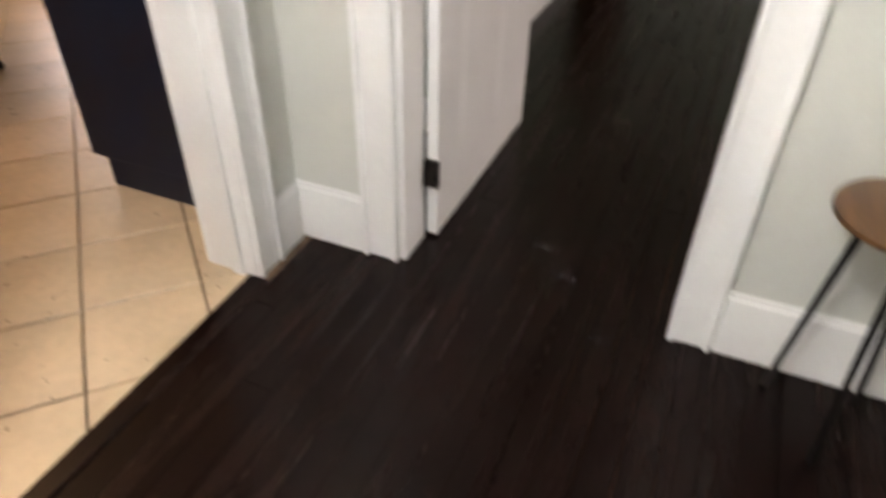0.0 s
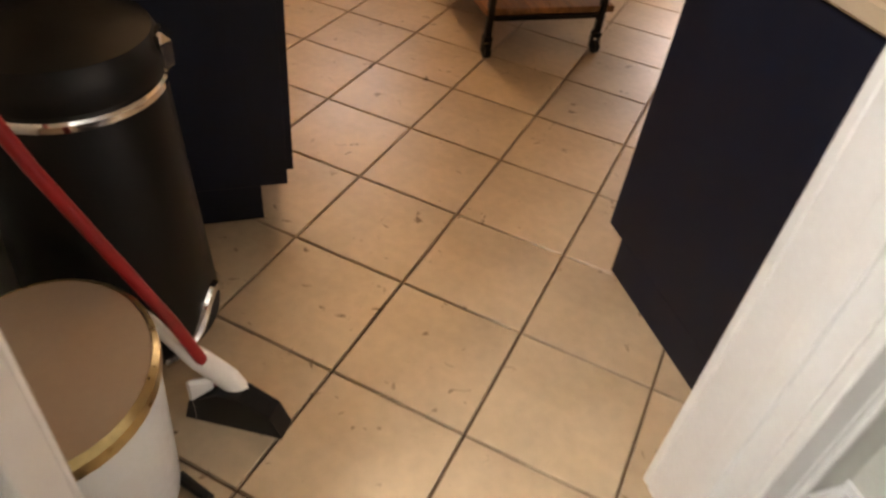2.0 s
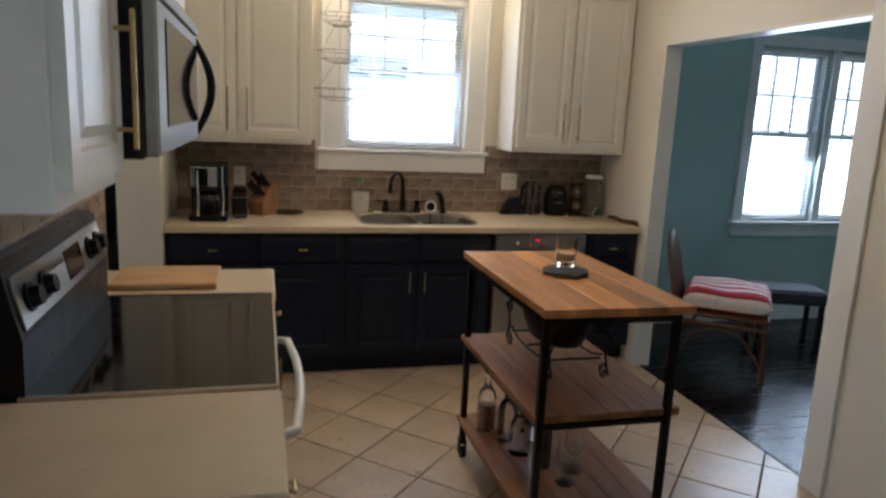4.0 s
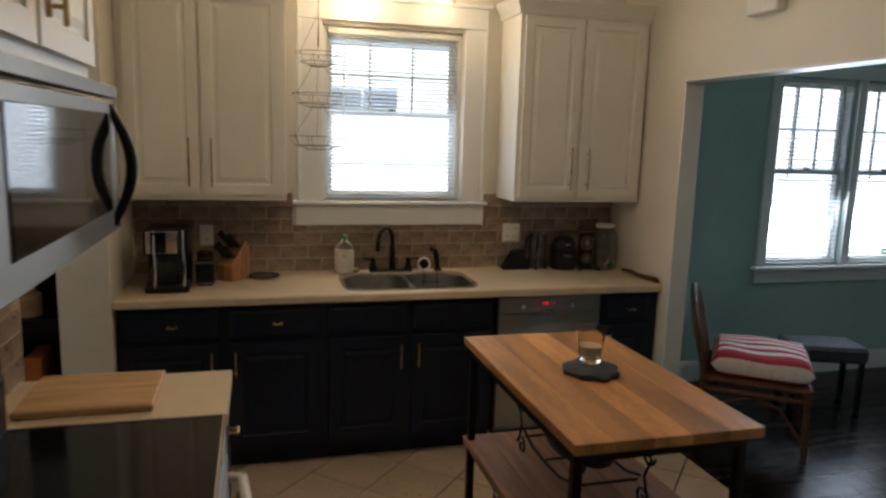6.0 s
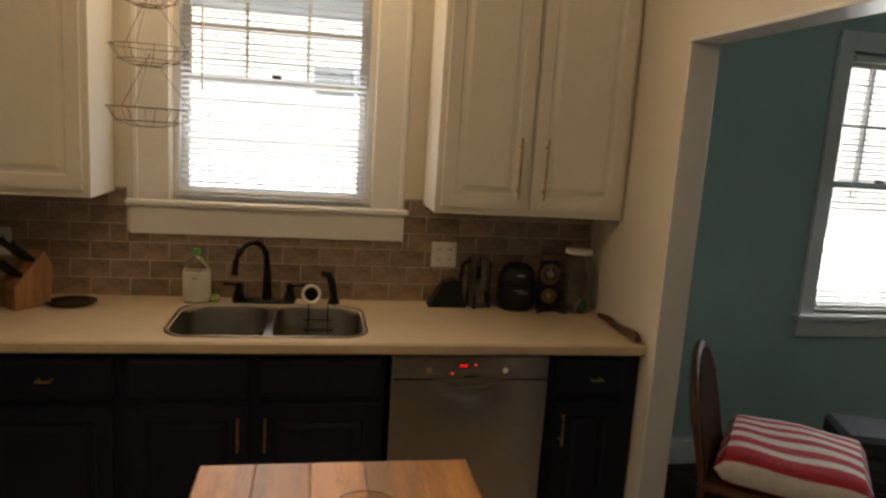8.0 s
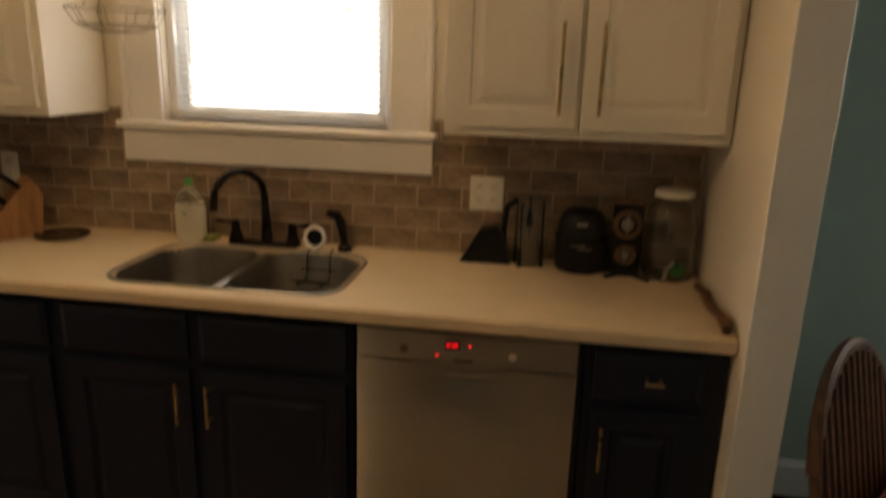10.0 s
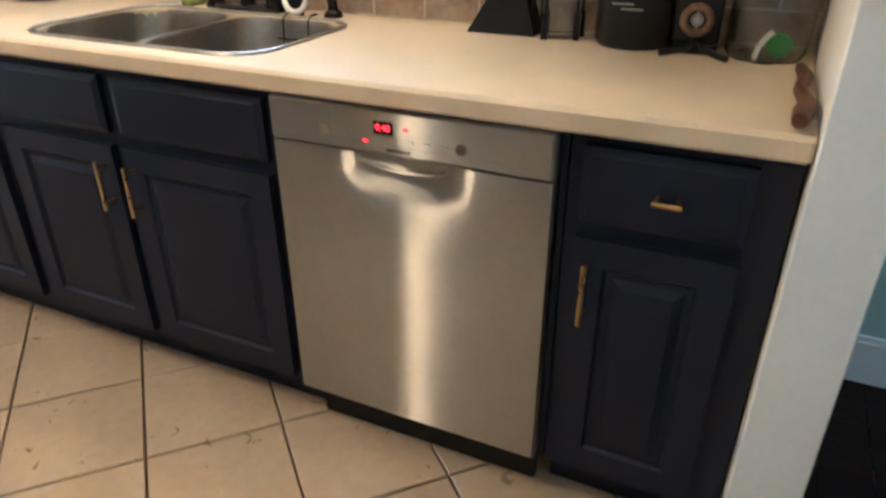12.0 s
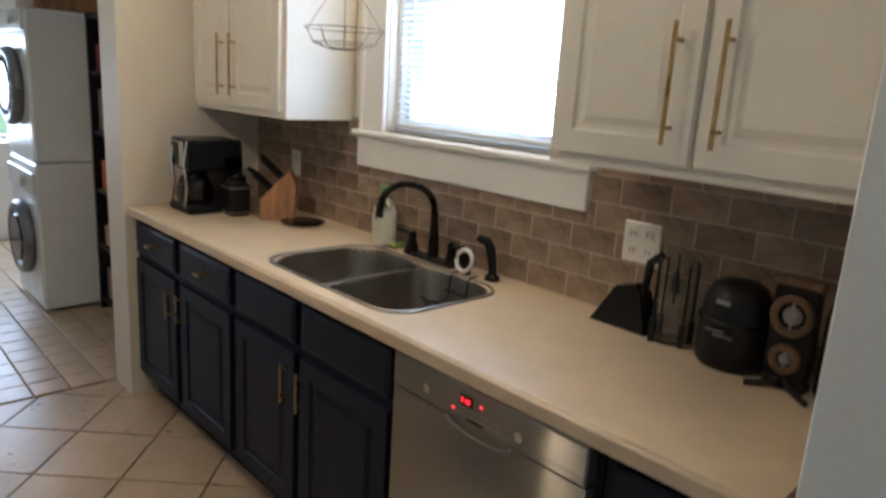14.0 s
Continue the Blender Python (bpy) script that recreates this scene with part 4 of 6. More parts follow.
for k, (a, b) in enumerate(((TX0, TX1), (TX2, TX3))):
    sash_window("window_%d" % (k + 2), a, b, TZ0, TZ1, 1.53, TY + 0.03, "white double-hung dining room window with a blind", 3)
    blind("white slatted blind hanging in the dining room window", a + 0.03, b - 0.03, TY + 0.016, TZ0 + 0.03, TZ1 - 0.015, 15, 0.03, "window blinds")
dc = thing("dining_window_casing", (2.05, TY, 0.7), "white painted casing round the pair of dining windows", "window casing")
dc["kind"] = "structure"
part("casing", boxes((TX0 - 0.085, TY - 0.02, TZ0, TX0, TY, TZ1 + 0.1), (TX3, TY - 0.02, TZ0, TX3 + 0.085, TY, TZ1 + 0.1), (TX1, TY - 0.02, TZ0, TX2, TY, TZ1), (TX0, TY - 0.02, TZ1, TX3, TY, TZ1 + 0.1), bevel=0.003), TRIM, dc)
part("stool", boxes((TX0 - 0.11, TY - 0.05, TZ0 - 0.028, TX3 + 0.11, TY + 0.03, TZ0), bevel=0.005), TRIM, dc)
part("apron", boxes((TX0 - 0.09, TY - 0.022, TZ0 - 0.125, TX3 + 0.09, TY, TZ0 - 0.028), bevel=0.003), TRIM, dc)
sash_window("window_4", -1.5, -0.29, 0.83, 1.73, 1.28, 0.0, "white laundry room window", 3)
for o in [bpy.data.objects["window_4"]]:
    o.matrix_world = Matrix.Translation((-6.55, 0, 0)) @ Matrix.Rotation(radians(90), 4, "Z") @ Matrix.Translation((-0.895, 0.0, 0.83))

# unseen window, added where the bedroom's fill light stands
sash_window("window_5", 0.3, 1.5, 0.85, 2.1, 1.48, 0.0, "white double-hung window, unseen, added to let daylight into the bedroom", 3)
bpy.data.objects["window_5"].matrix_world = pose(0.9, -8.0, 0.85, 0, 0, 180)

# ---------- outside ----------
structure("ground", box(-400, -400, -0.75, 400, 400, -0.55), GRASS, "lawn and dry ground round the house", "ground")
nh = thing("neighbour_house", (-0.5, 5.5, -0.55), "white clapboard house next door with grey louvred vents", "house")
wl = bmesh.new()
for i in range(37):
    z = -0.55 + 0.11 * i
    b_ = bx(wl, -9, 5.2 - 0.006, z, 8, 5.35, z + 0.107)
    bx(wl, -9, 5.2 - 0.014, z, 8, 5.21, z + 0.012)
part("wall", wl, SIDING, nh)
for cx in (-0.87,):
    for sx in (-0.45, 0.03):
        lv = bmesh.new()
        for i in range(4):
            bx(lv, cx + sx, 5.11, 2.09 + 0.05 * i, cx + sx + 0.40, 5.18, 2.125 + 0.05 * i)
        bx(lv, cx + sx - 0.02, 5.14, 2.06, cx + sx + 0.42, 5.19, 2.31)
        part("louvre_vent", lv, LOUVRE, nh, "grey louvred vent")
rf = bmesh.new()
prism(rf, [(4.7, 3.4), (5.6, 3.4), (9.0, 5.6), (8.9, 5.7)], -9.5, 8.5)
for v in rf.verts:
    v.co = Vector((v.co.z, v.co.x, v.co.y))
part("roof", rf, GREYP, nh, "grey shingled roof")

# ---------- lamps ----------
vl = thing("window_lamp", (-1.45, -0.02, 2.5), "brass wall lamp with glass shades, lit over the sink window", "lamp")
part("backplate", boxes((-1.75, -0.03, 2.555, -1.15, -0.004, 2.62), bevel=0.008), BRASS, vl)
for x, lit in ((-1.67, 1), (-1.22, 0)):
    sh_ = bmesh.new()
    lathe(sh_, (x, -0.16, 2.44), ((0.075, 0.0), (0.07, 0.04), (0.05, 0.10), (0.03, 0.13), (0.028, 0.13), (0.047, 0.10), (0.067, 0.04), (0.072, 0.0)), n=24)
    part("shade", sh_, GLASS, vl, "clear glass shade", smooth=True).visible_shadow = False
    ar = bmesh.new()
    tube(ar, [(x, -0.02, 2.585), (x, -0.09, 2.60), (x, -0.15, 2.595), (x, -0.16, 2.57)], 0.009)
    part("arm", ar, BRASS, vl, smooth=True)
    bl_ = bmesh.new()
    lathe(bl_, (x, -0.16, 2.455), ((0, 0), (0.02, 0.006), (0.03, 0.03), (0.026, 0.055), (0.014, 0.08), (0.014, 0.10), (0, 0.10)), n=16)
    part("bulb", bl_, BULB, vl, smooth=True).visible_shadow = False
# the second lamp is out of view, added over the hall's fill bulb
for nm, x, y, lab in (("ceiling_lamp", -1.62, -1.75, "round frosted glass kitchen ceiling lamp"), ("ceiling_lamp", -3.35, -5.12, "round frosted glass lamp, unseen, added to light the hall")):
    cl = thing(nm, (x, y, 2.55), lab, "lamp", "ceiling lamps")
    g_ = bmesh.new()
    lathe(g_, (x, y, 2.57), ((0, 0), (0.08, 0.008), (0.14, 0.04), (0.165, 0.09), (0.165, 0.11)), n=28)
    part("globe", g_, GLOBE, cl, smooth=True).visible_shadow = False
    b_ = bmesh.new()
    lathe(b_, (x, y, 2.68), ((0, 0.0), (0.172, 0.0), (0.172, 0.03), (0.16, 0.04), (0, 0.04)), n=28)
    part("base", b_, BRASS, cl, smooth=True)

# door chime box on the wall over the opening
solid("door_chime", boxes((-0.055, -1.40, 2.29, -0.002, -1.20, 2.42), bevel=0.006), WHITEP, "white door chime box on the wall over the opening", "door chime")


def outlet(x, label, gangs):
    t = thing("wall_outlet", (x, 0, 1.12), label, "outlet")
    w_ = 0.036 if gangs == 1 else 0.057
    part("plate", boxes((x - w_, -0.018, 1.073, x + w_, -0.011, 1.187), bevel=0.003), WHITEP, t)
    for g in range(gangs):
        cx = x + (g - (gangs - 1) / 2) * 0.05
        for z in (1.107, 1.153):
            sk = part("socket", boxes((cx - 0.014, -0.0205, z - 0.015, cx + 0.014, -0.017, z + 0.015), bevel=0.004), WHITEP, t)
            part("slot", boxes((cx - 0.007, -0.0212, z - 0.004, cx - 0.0045, -0.0200, z + 0.007), (cx + 0.0045, -0.0212, z - 0.004, cx + 0.007, -0.0200, z + 0.007)), BLACKP, sk)
    return t


outlet(-0.697, "white double wall outlet over the worktop", 2)
outlet(-2.50, "white single wall outlet behind the knife block", 1)

# ---------- on the sink worktop ----------
Z = 0.912
fa = thing("faucet", (-1.495, -0.085, Z), "oil-rubbed bronze gooseneck faucet with two lever handles", "faucet")
part("base", boxes((-1.6, -0.11, Z, -1.34, -0.06, Z + 0.018), bevel=0.008, ), BRONZE, fa)
gn = bmesh.new()
pts = [(-1.46, -0.085, Z + 0.015), (-1.46, -0.085, Z + 0.08), (-1.462, -0.087, Z + 0.17)]
for i in range(13):
    a = math.pi * i / 12
    k = 1 - math.cos(a)
    pts.append((-1.463 - 0.055 * k, -0.088 - 0.075 * k, Z + 0.185 + 0.085 * math.sin(a)))
pts.append((-1.575, -0.240, Z + 0.150))
tube(gn, pts, [0.022, 0.018, 0.013] + [0.0125] * 13 + [0.014], n=12)
part("spout", gn, BRONZE, fa, smooth=True)
for x, s in ((-1.575, -1), (-1.365, 1)):
    h_ = bmesh.new()
    lathe(h_, (x, -0.085, Z + 0.015), ((0.026, 0), (0.022, 0.02), (0.014, 0.045), (0.017, 0.055), (0.010, 0.072), (0, 0.074)), n=16)
    tube(h_, [(x, -0.085, Z + 0.075), (x + s * 0.03, -0.095, Z + 0.08), (x + s * 0.062, -0.10, Z + 0.084)], [0.006, 0.005, 0.008])
    part("lever", h_, BRONZE, fa, smooth=True)
sp = thing("side_sprayer", (-1.18, -0.075, Z), "black side sprayer standing beside the faucet", "sprayer")
s_ = bmesh.new()
lathe(s_, (-1.18, -0.075, Z), ((0.026, 0), (0.024, 0.012), (0.014, 0.02), (0.013, 0.03), (0.0, 0.03)), n=16)
part("base", s_, BRONZE, sp, smooth=True)
s_ = bmesh.new()
tube(s_, [(-1.18, -0.075, Z + 0.02), (-1.185, -0.076, Z + 0.06), (-1.193, -0.078, Z + 0.10), (-1.205, -0.085, Z + 0.125), (-1.23, -0.105, Z + 0.135)], [0.012, 0.015, 0.017, 0.016, 0.012], n=12)
part("head", s_, BLACKP, sp, smooth=True)
sb = thing("soap_bottle", (-1.743, -0.085, Z), "clear dish soap bottle with a green cap and pale label", "bottle")
b_ = bmesh.new()
lathe(b_, (-1.743, -0.085, Z), ((0, 0), (0.05, 0), (0.055, 0.01), (0.055, 0.125), (0.05, 0.15), (0.03, 0.18), (0.014, 0.195), (0.014, 0.205), (0, 0.205)), n=24, sy=0.65)
part("body", b_, GLASS, sb, smooth=True)
b_ = bmesh.new()
lathe(b_, (-1.743, -0.085, Z + 0.004), ((0, 0), (0.0535, 0.001), (0.0562, 0.02), (0.0562, 0.12), (0.053, 0.128), (0, 0.128)), n=24, sy=0.66)
part("soap", b_, SOAP, sb, smooth=True)
b_ = bmesh.new()
rod(b_, (-1.743, -0.085, Z + 0.203), (-1.743, -0.085, Z + 0.225), 0.016, 0.013, n=16)
part("cap", b_, GREEN, sb, "green cap")
for i in range(5):
    zz = Z + 0.05 + 0.013 * i
    part("label_bar", boxes((-1.768 + 0.003 * i, -0.1235, zz, -1.723 - 0.004 * i, -0.1205, zz + 0.005)), SOAP if i < 4 else GREEN, sb)
solid("sponge", boxes((-1.70, -0.10, Z, -1.655, -0.035, Z + 0.022), bevel=0.006), SPONGE, "yellow-green sponge lying beside the faucet", "sponge")
sc = thing("sink_caddy", (-1.25, -0.17, 0.80), "black wire caddy hanging in the sink with a round brush", "caddy")
w_ = bmesh.new()
for x in (-1.285, -1.205):
    tube(w_, [(x, -0.118, Z + 0.012), (x, -0.145, Z + 0.012), (x, -0.160, Z), (x, -0.165, Z - 0.06), (x, -0.175, Z - 0.08), (x, -0.26, Z - 0.08), (x, -0.27, Z - 0.06)], 0.0025, n=6)
for y, z in ((-0.165, Z - 0.05), (-0.27, Z - 0.06), (-0.22, Z - 0.08)):
    tube(w_, [(-1.305, y, z), (-1.25, y, z), (-1.185, y, z)], 0.0025, n=6)
part("wire_frame", w_, BLACKM, sc)
rb = thing("round_brush", (-1.275, -0.085, Z), "round white-rimmed scrubbing brush leaning by the faucet", "brush")
b_ = bmesh.new()
tube(b_, [(-1.275 + 0.035 * math.cos(a), -0.112 + 0.008 * math.sin(a), Z + 0.047 + 0.035 * math.sin(a)) for a in [6.2832 * i / 20 for i in range(21)]], 0.0075, n=10)
part("rim", b_, WHITEP, rb, "white ring", smooth=True)
b_ = bmesh.new()
rod(b_, (-1.275, -0.110, Z + 0.047), (-1.275, -0.090, Z + 0.047), 0.028, n=20)
bx(b_, -1.285, -0.108, Z, -1.265, -0.09, Z + 0.03)
part("bristles", b_, BLACKP, rb)

# right end of the worktop
dc_ = thing("dust_brush", (-0.70, -0.06, Z), "black angled whisk head with a looped handle on the worktop", "brush")
b_ = bmesh.new()
prism(b_, [(-0.085, 0.0), (0.085, 0.0), (0.055, 0.10), (0.035, 0.125), (-0.02, 0.11)], -0.04, 0.04)
for v in b_.verts:
    v.co = Vector((-0.685 + v.co.x, -0.075 + v.co.z * (1.0 - v.co.y * 3), Z + v.co.y))
part("head", b_, BLACKP, dc_)
b_ = bmesh.new()
tube(b_, [(-0.625, -0.085, Z + 0.01), (-0.628, -0.085, Z + 0.12), (-0.622, -0.085, Z + 0.19), (-0.59, -0.088, Z + 0.215), (-0.585, -0.09, Z + 0.21)], [0.010, 0.010, 0.011, 0.012, 0.009], n=8)
part("handle", b_, BLACKP, dc_, smooth=True)
jg = thing("clear_carafe", (-0.545, -0.085, Z), "clear plastic french press carafe with black straps", "carafe")
b_ = bmesh.new()
lathe(b_, (-0.545, -0.085, Z + 0.004), ((0, 0), (0.046, 0), (0.048, 0.01), (0.048, 0.215), (0.0455, 0.215), (0.0455, 0.008), (0, 0.006)), n=24)
part("jar", b_, GLASS, jg, smooth=True)
b_ = bmesh.new()
for a in (0.5, 2.6, 4.2, 5.8):
    x, y = -0.545 + 0.051 * math.cos(a), -0.085 + 0.051 * math.sin(a)
    bx(b_, x - 0.007, y - 0.004, Z, x + 0.007, y + 0.004, Z + 0.06)
    rod(b_, (x, y, Z + 0.05), (x, y, Z + 0.21), 0.003, n=6)
part("frame", b_, BLACKP, jg)
b_ = bmesh.new()
rod(b_, (-0.545, -0.085, Z + 0.10), (-0.545, -0.085, Z + 0.23), 0.003, n=6)
lathe(b_, (-0.545, -0.085, Z + 0.13), ((0, 0.03), (0.012, 0), (0.008, 0.05), (0, 0.055)), n=10)
part("plunger", b_, BLACKP, jg)
cm = thing("coffee_grinder", (-0.375, -0.10, Z), "black rounded countertop appliance with a small grey label", "appliance")
b_ = bmesh.new()
lathe(b_, (-0.375, -0.10, Z), ((0, 0), (0.072, 0), (0.082, 0.012), (0.084, 0.06), (0.082, 0.12), (0.076, 0.165), (0.06, 0.195), (0.035, 0.208), (0, 0.211)), n=28, sy=0.95)
part("body", b_, BLACKP, cm, smooth=True)
b_ = bmesh.new()
lathe(b_, (-0.375, -0.10, Z + 0.112), ((0.0845, 0), (0.087, 0.004), (0.0845, 0.008)), n=28, sy=0.95)
part("seam_ring", b_, BLACKG, cm)
b_ = boxes((-0.395, -0.176, Z + 0.158, -0.362, -0.172, Z + 0.168))
part("label_plate", b_, GREYP, cm, "small grey label plate")
for i in range(2):
    part("label_bar", boxes((-0.41 + 0.02 * i, -0.183, Z + 0.095 - 0.01 * i, -0.365 + 0.02 * i, -0.179, Z + 0.0985 - 0.01 * i)), GREYP, cm)
spk = thing("wooden_owl_stand", (-0.235, -0.15, Z), "dark wooden stand with two carved rings on a forked foot", "ornament")
part("board", boxes((-0.285, -0.145, Z + 0.02, -0.19, -0.115, Z + 0.245), bevel=0.006), BLACKP, spk)
for zz, r in ((Z + 0.168, 0.038), (Z + 0.07, 0.026)):
    b_ = bmesh.new()
    tube(b_, [(-0.238 + r * math.cos(a), -0.152, zz + r * math.sin(a)) for a in [6.2832 * i / 24 for i in range(25)]], 0.009, n=8)
    part("ring", b_, CARVED, spk, "brown wooden ring", smooth=True)
    b_ = bmesh.new()
    rod(b_, (-0.238, -0.15, zz), (-0.238, -0.158, zz), r * 0.55, r * 0.3, n=16)
    bx(b_, -0.240, -0.156, zz - r * 0.9, -0.236, -0.150, zz + r * 0.9)
    part("cone", b_, GREYP, spk)
part("cap", boxes((-0.29, -0.148, Z + 0.228, -0.185, -0.112, Z + 0.25), bevel=0.006), CARVED, spk, "brown wooden cap")
b_ = bmesh.new()
tube(b_, [(-0.30, -0.19, Z + 0.006), (-0.25, -0.165, Z + 0.014), (-0.235, -0.14, Z + 0.03)], 0.007)
tube(b_, [(-0.165, -0.20, Z + 0.006), (-0.215, -0.165, Z + 0.014), (-0.235, -0.14, Z + 0.03)], 0.007)
bx(b_, -0.28, -0.15, Z, -0.19, -0.11, Z + 0.02, bevel=0.003)
part("foot", b_, BLACKP, spk)
gj = thing("glass_jar", (-0.10, -0.115, Z), "large clear glass jar with a pale lid, nearly empty", "jar")
b_ = bmesh.new()
lathe(b_, (-0.10, -0.115, Z), ((0, 0.0), (0.07, 0), (0.079, 0.015), (0.079, 0.19), (0.068, 0.23), (0.052, 0.245), (0.052, 0.27), (0.050, 0.27), (0.050, 0.243), (0.066, 0.226), (0.077, 0.188), (0.077, 0.017), (0.069, 0.004), (0, 0.004)), n=32)
part("jar", b_, GLASS, gj, smooth=True)
b_ = bmesh.new()
lathe(b_, (-0.10, -0.115, Z + 0.262), ((0, 0.02), (0.056, 0.02), (0.06, 0.016), (0.06, 0), (0.057, 0), (0, 0.004)), n=28)
part("lid", b_, WHITEP, gj, "pale screw lid", smooth=True)
b_ = bmesh.new()
bmesh.ops.create_icosphere(b_, subdivisions=2, radius=0.026, matrix=Matrix.Translation((-0.075, -0.15, Z + 0.031)))
part("ball", b_, GREEN, gj, "green ball", smooth=True)
b_ = bmesh.new()
tube(b_, [(-0.115, -0.165, Z + 0.006), (-0.112, -0.167, Z + 0.03), (-0.10, -0.168, Z + 0.05), (-0.09, -0.165, Z + 0.06)], 0.006)
part("tag", b_, WHITEP, gj)
b_ = bmesh.new()
tube(b_, [(-0.03, -0.24, Z + 0.012), (-0.022, -0.33, Z + 0.016), (-0.03, -0.42, Z + 0.013), (-0.02, -0.52, Z + 0.018), (-0.025, -0.585, Z + 0.022), (-0.03, -0.625, Z + 0.018)], [0.010, 0.013, 0.011, 0.013, 0.017, 0.012], n=9)
solid("driftwood_stick", b_, RATTAN, "knotty brown stick lying along the wall", "stick", smooth=True)

# left end of the worktop
ck = thing("coffee_maker", (-2.66, -0.40, Z), "black and steel drip coffee maker with a glass carafe", "coffee maker")
CX0, CX1, CY0, CY1 = -2.76, -2.555, -0.50, -0.25
part("base", boxes((CX0, CY0, Z, CX1, CY1, Z + 0.035), bevel=0.008), BLACKP, ck)
part("tower", boxes((CX0, CY1 - 0.09, Z + 0.035, CX1, CY1, Z + 0.25), bevel=0.006), BLACKP, ck)
part("brew_head", boxes((CX0, CY0 + 0.01, Z + 0.185, CX1, CY1, Z + 0.315), bevel=0.01), BLACKP, ck)
part("fascia", boxes((CX0 + 0.012, CY0 + 0.004, Z + 0.195, CX1 - 0.05, CY0 + 0.012, Z + 0.305), bevel=0.002), CHROME, ck, "bright steel front panel")
part("window", boxes((CX0 + 0.035, CY0 + 0.001, Z + 0.2, CX1 - 0.10, CY0 + 0.006, Z + 0.3), bevel=0.001), BLACKG, ck, "dark water window")
for x in (CX0 + 0.05, CX1 - 0.022):
    b_ = bmesh.new()
    tube(b_, [(x, CY0 + 0.01, Z + 0.31), (x, CY0 - 0.004, Z + 0.22), (x + 0.004, CY0 + 0.004, Z + 0.12), (x, CY0 - 0.006, Z + 0.03)], 0.006)
    part("trim", b_, CHROME, ck, "chrome trim bar", smooth=True)
b_ = bmesh.new()
lathe(b_, (-2.66, -0.425, Z + 0.037), ((0, 0), (0.066, 0), (0.078, 0.025), (0.078, 0.07), (0.058, 0.115), (0.045, 0.125), (0.043, 0.125), (0.053, 0.108), (0.069, 0.06), (0.069, 0.02), (0.06, 0.003), (0, 0.003)), n=24)
cf = part("carafe", b_, SMOKE, ck, "dark glass carafe", smooth=True)
b_ = bmesh.new()
lathe(b_, (-2.66, -0.415, Z + 0.16), ((0, 0.02), (0.045, 0.016), (0.05, 0.0), (0, 0.0)), n=24)
tube(b_, [(-2.615, -0.44, Z + 0.16), (-2.585, -0.475, Z + 0.15), (-2.58, -0.49, Z + 0.10), (-2.60, -0.475, Z + 0.06)], 0.009)
part("handle", b_, BLACKP, cf, smooth=True)
gr = thing("bean_grinder", (-2.49, -0.31, Z), "small black coffee grinder with a steel band", "grinder")
part("body", boxes((-2.535, -0.36, Z, -2.445, -0.265, Z + 0.14), bevel=0.012), BLACKP, gr)
part("band", boxes((-2.537, -0.362, Z + 0.118, -2.443, -0.263, Z + 0.128)), STEEL, gr, "steel band")
part("band", boxes((-2.537, -0.362, Z + 0.012, -2.443, -0.263, Z + 0.020)), STEEL, gr, "steel band")
b_ = bmesh.new()
lathe(b_, (-2.49, -0.312, Z + 0.138), ((0.042, 0), (0.04, 0.03), (0.02, 0.045), (0, 0.046)), n=20)
part("lid", b_, SMOKE, gr, "smoky lid", smooth=True)
kbk = thing("knife_block", (0, 0, 0), "light wood knife block full of black-handled knives", "knife block", m=pose(-2.365, -0.20, Z, 0, 0, -38))
b_ = bmesh.new()
prism(b_, [(0.055, 0.0), (-0.085, 0.0), (-0.10, 0.15), (-0.065, 0.215), (0.055, 0.085)], -0.05, 0.05)
for v in b_.verts:
    v.co = Vector((v.co.z, -v.co.x, v.co.y))
bmesh.ops.bevel(b_, geom=b_.edges[:], offset=0.003, segments=1, affect="EDGES")
part("block", b_, WOODM, kbk)
d_ = Vector((0, -0.73, 0.68))
for i in range(8):
    u = -0.033 + 0.022 * (i % 4)
    f = 0.32 if i < 4 else 0.72
    base = Vector((u, -0.055 + 0.12 * f, 0.085 + 0.13 * f)) - d_ * 0.01
    k = 1.0 + 0.15 * ((i * 7) % 3 - 1)
    part("knife_handle", tube(bmesh.new(), [base, base + d_ * 0.03 * k, base + d_ * 0.09 * k, base + d_ * 0.12 * k], [0.009, 0.0105, 0.0095, 0.012], n=8), BLACKP, kbk, "black knife handle", smooth=True)
dp = bmesh.new()
lathe(dp, (-2.20, -0.16, Z), ((0, 0.0), (0.06, 0.0), (0.09, 0.01), (0.092, 0.014), (0.06, 0.006), (0, 0.005)), n=28)
solid("plate", dp, SMOKE, "clear glass plate lying behind the knife block", "plate", smooth=True)

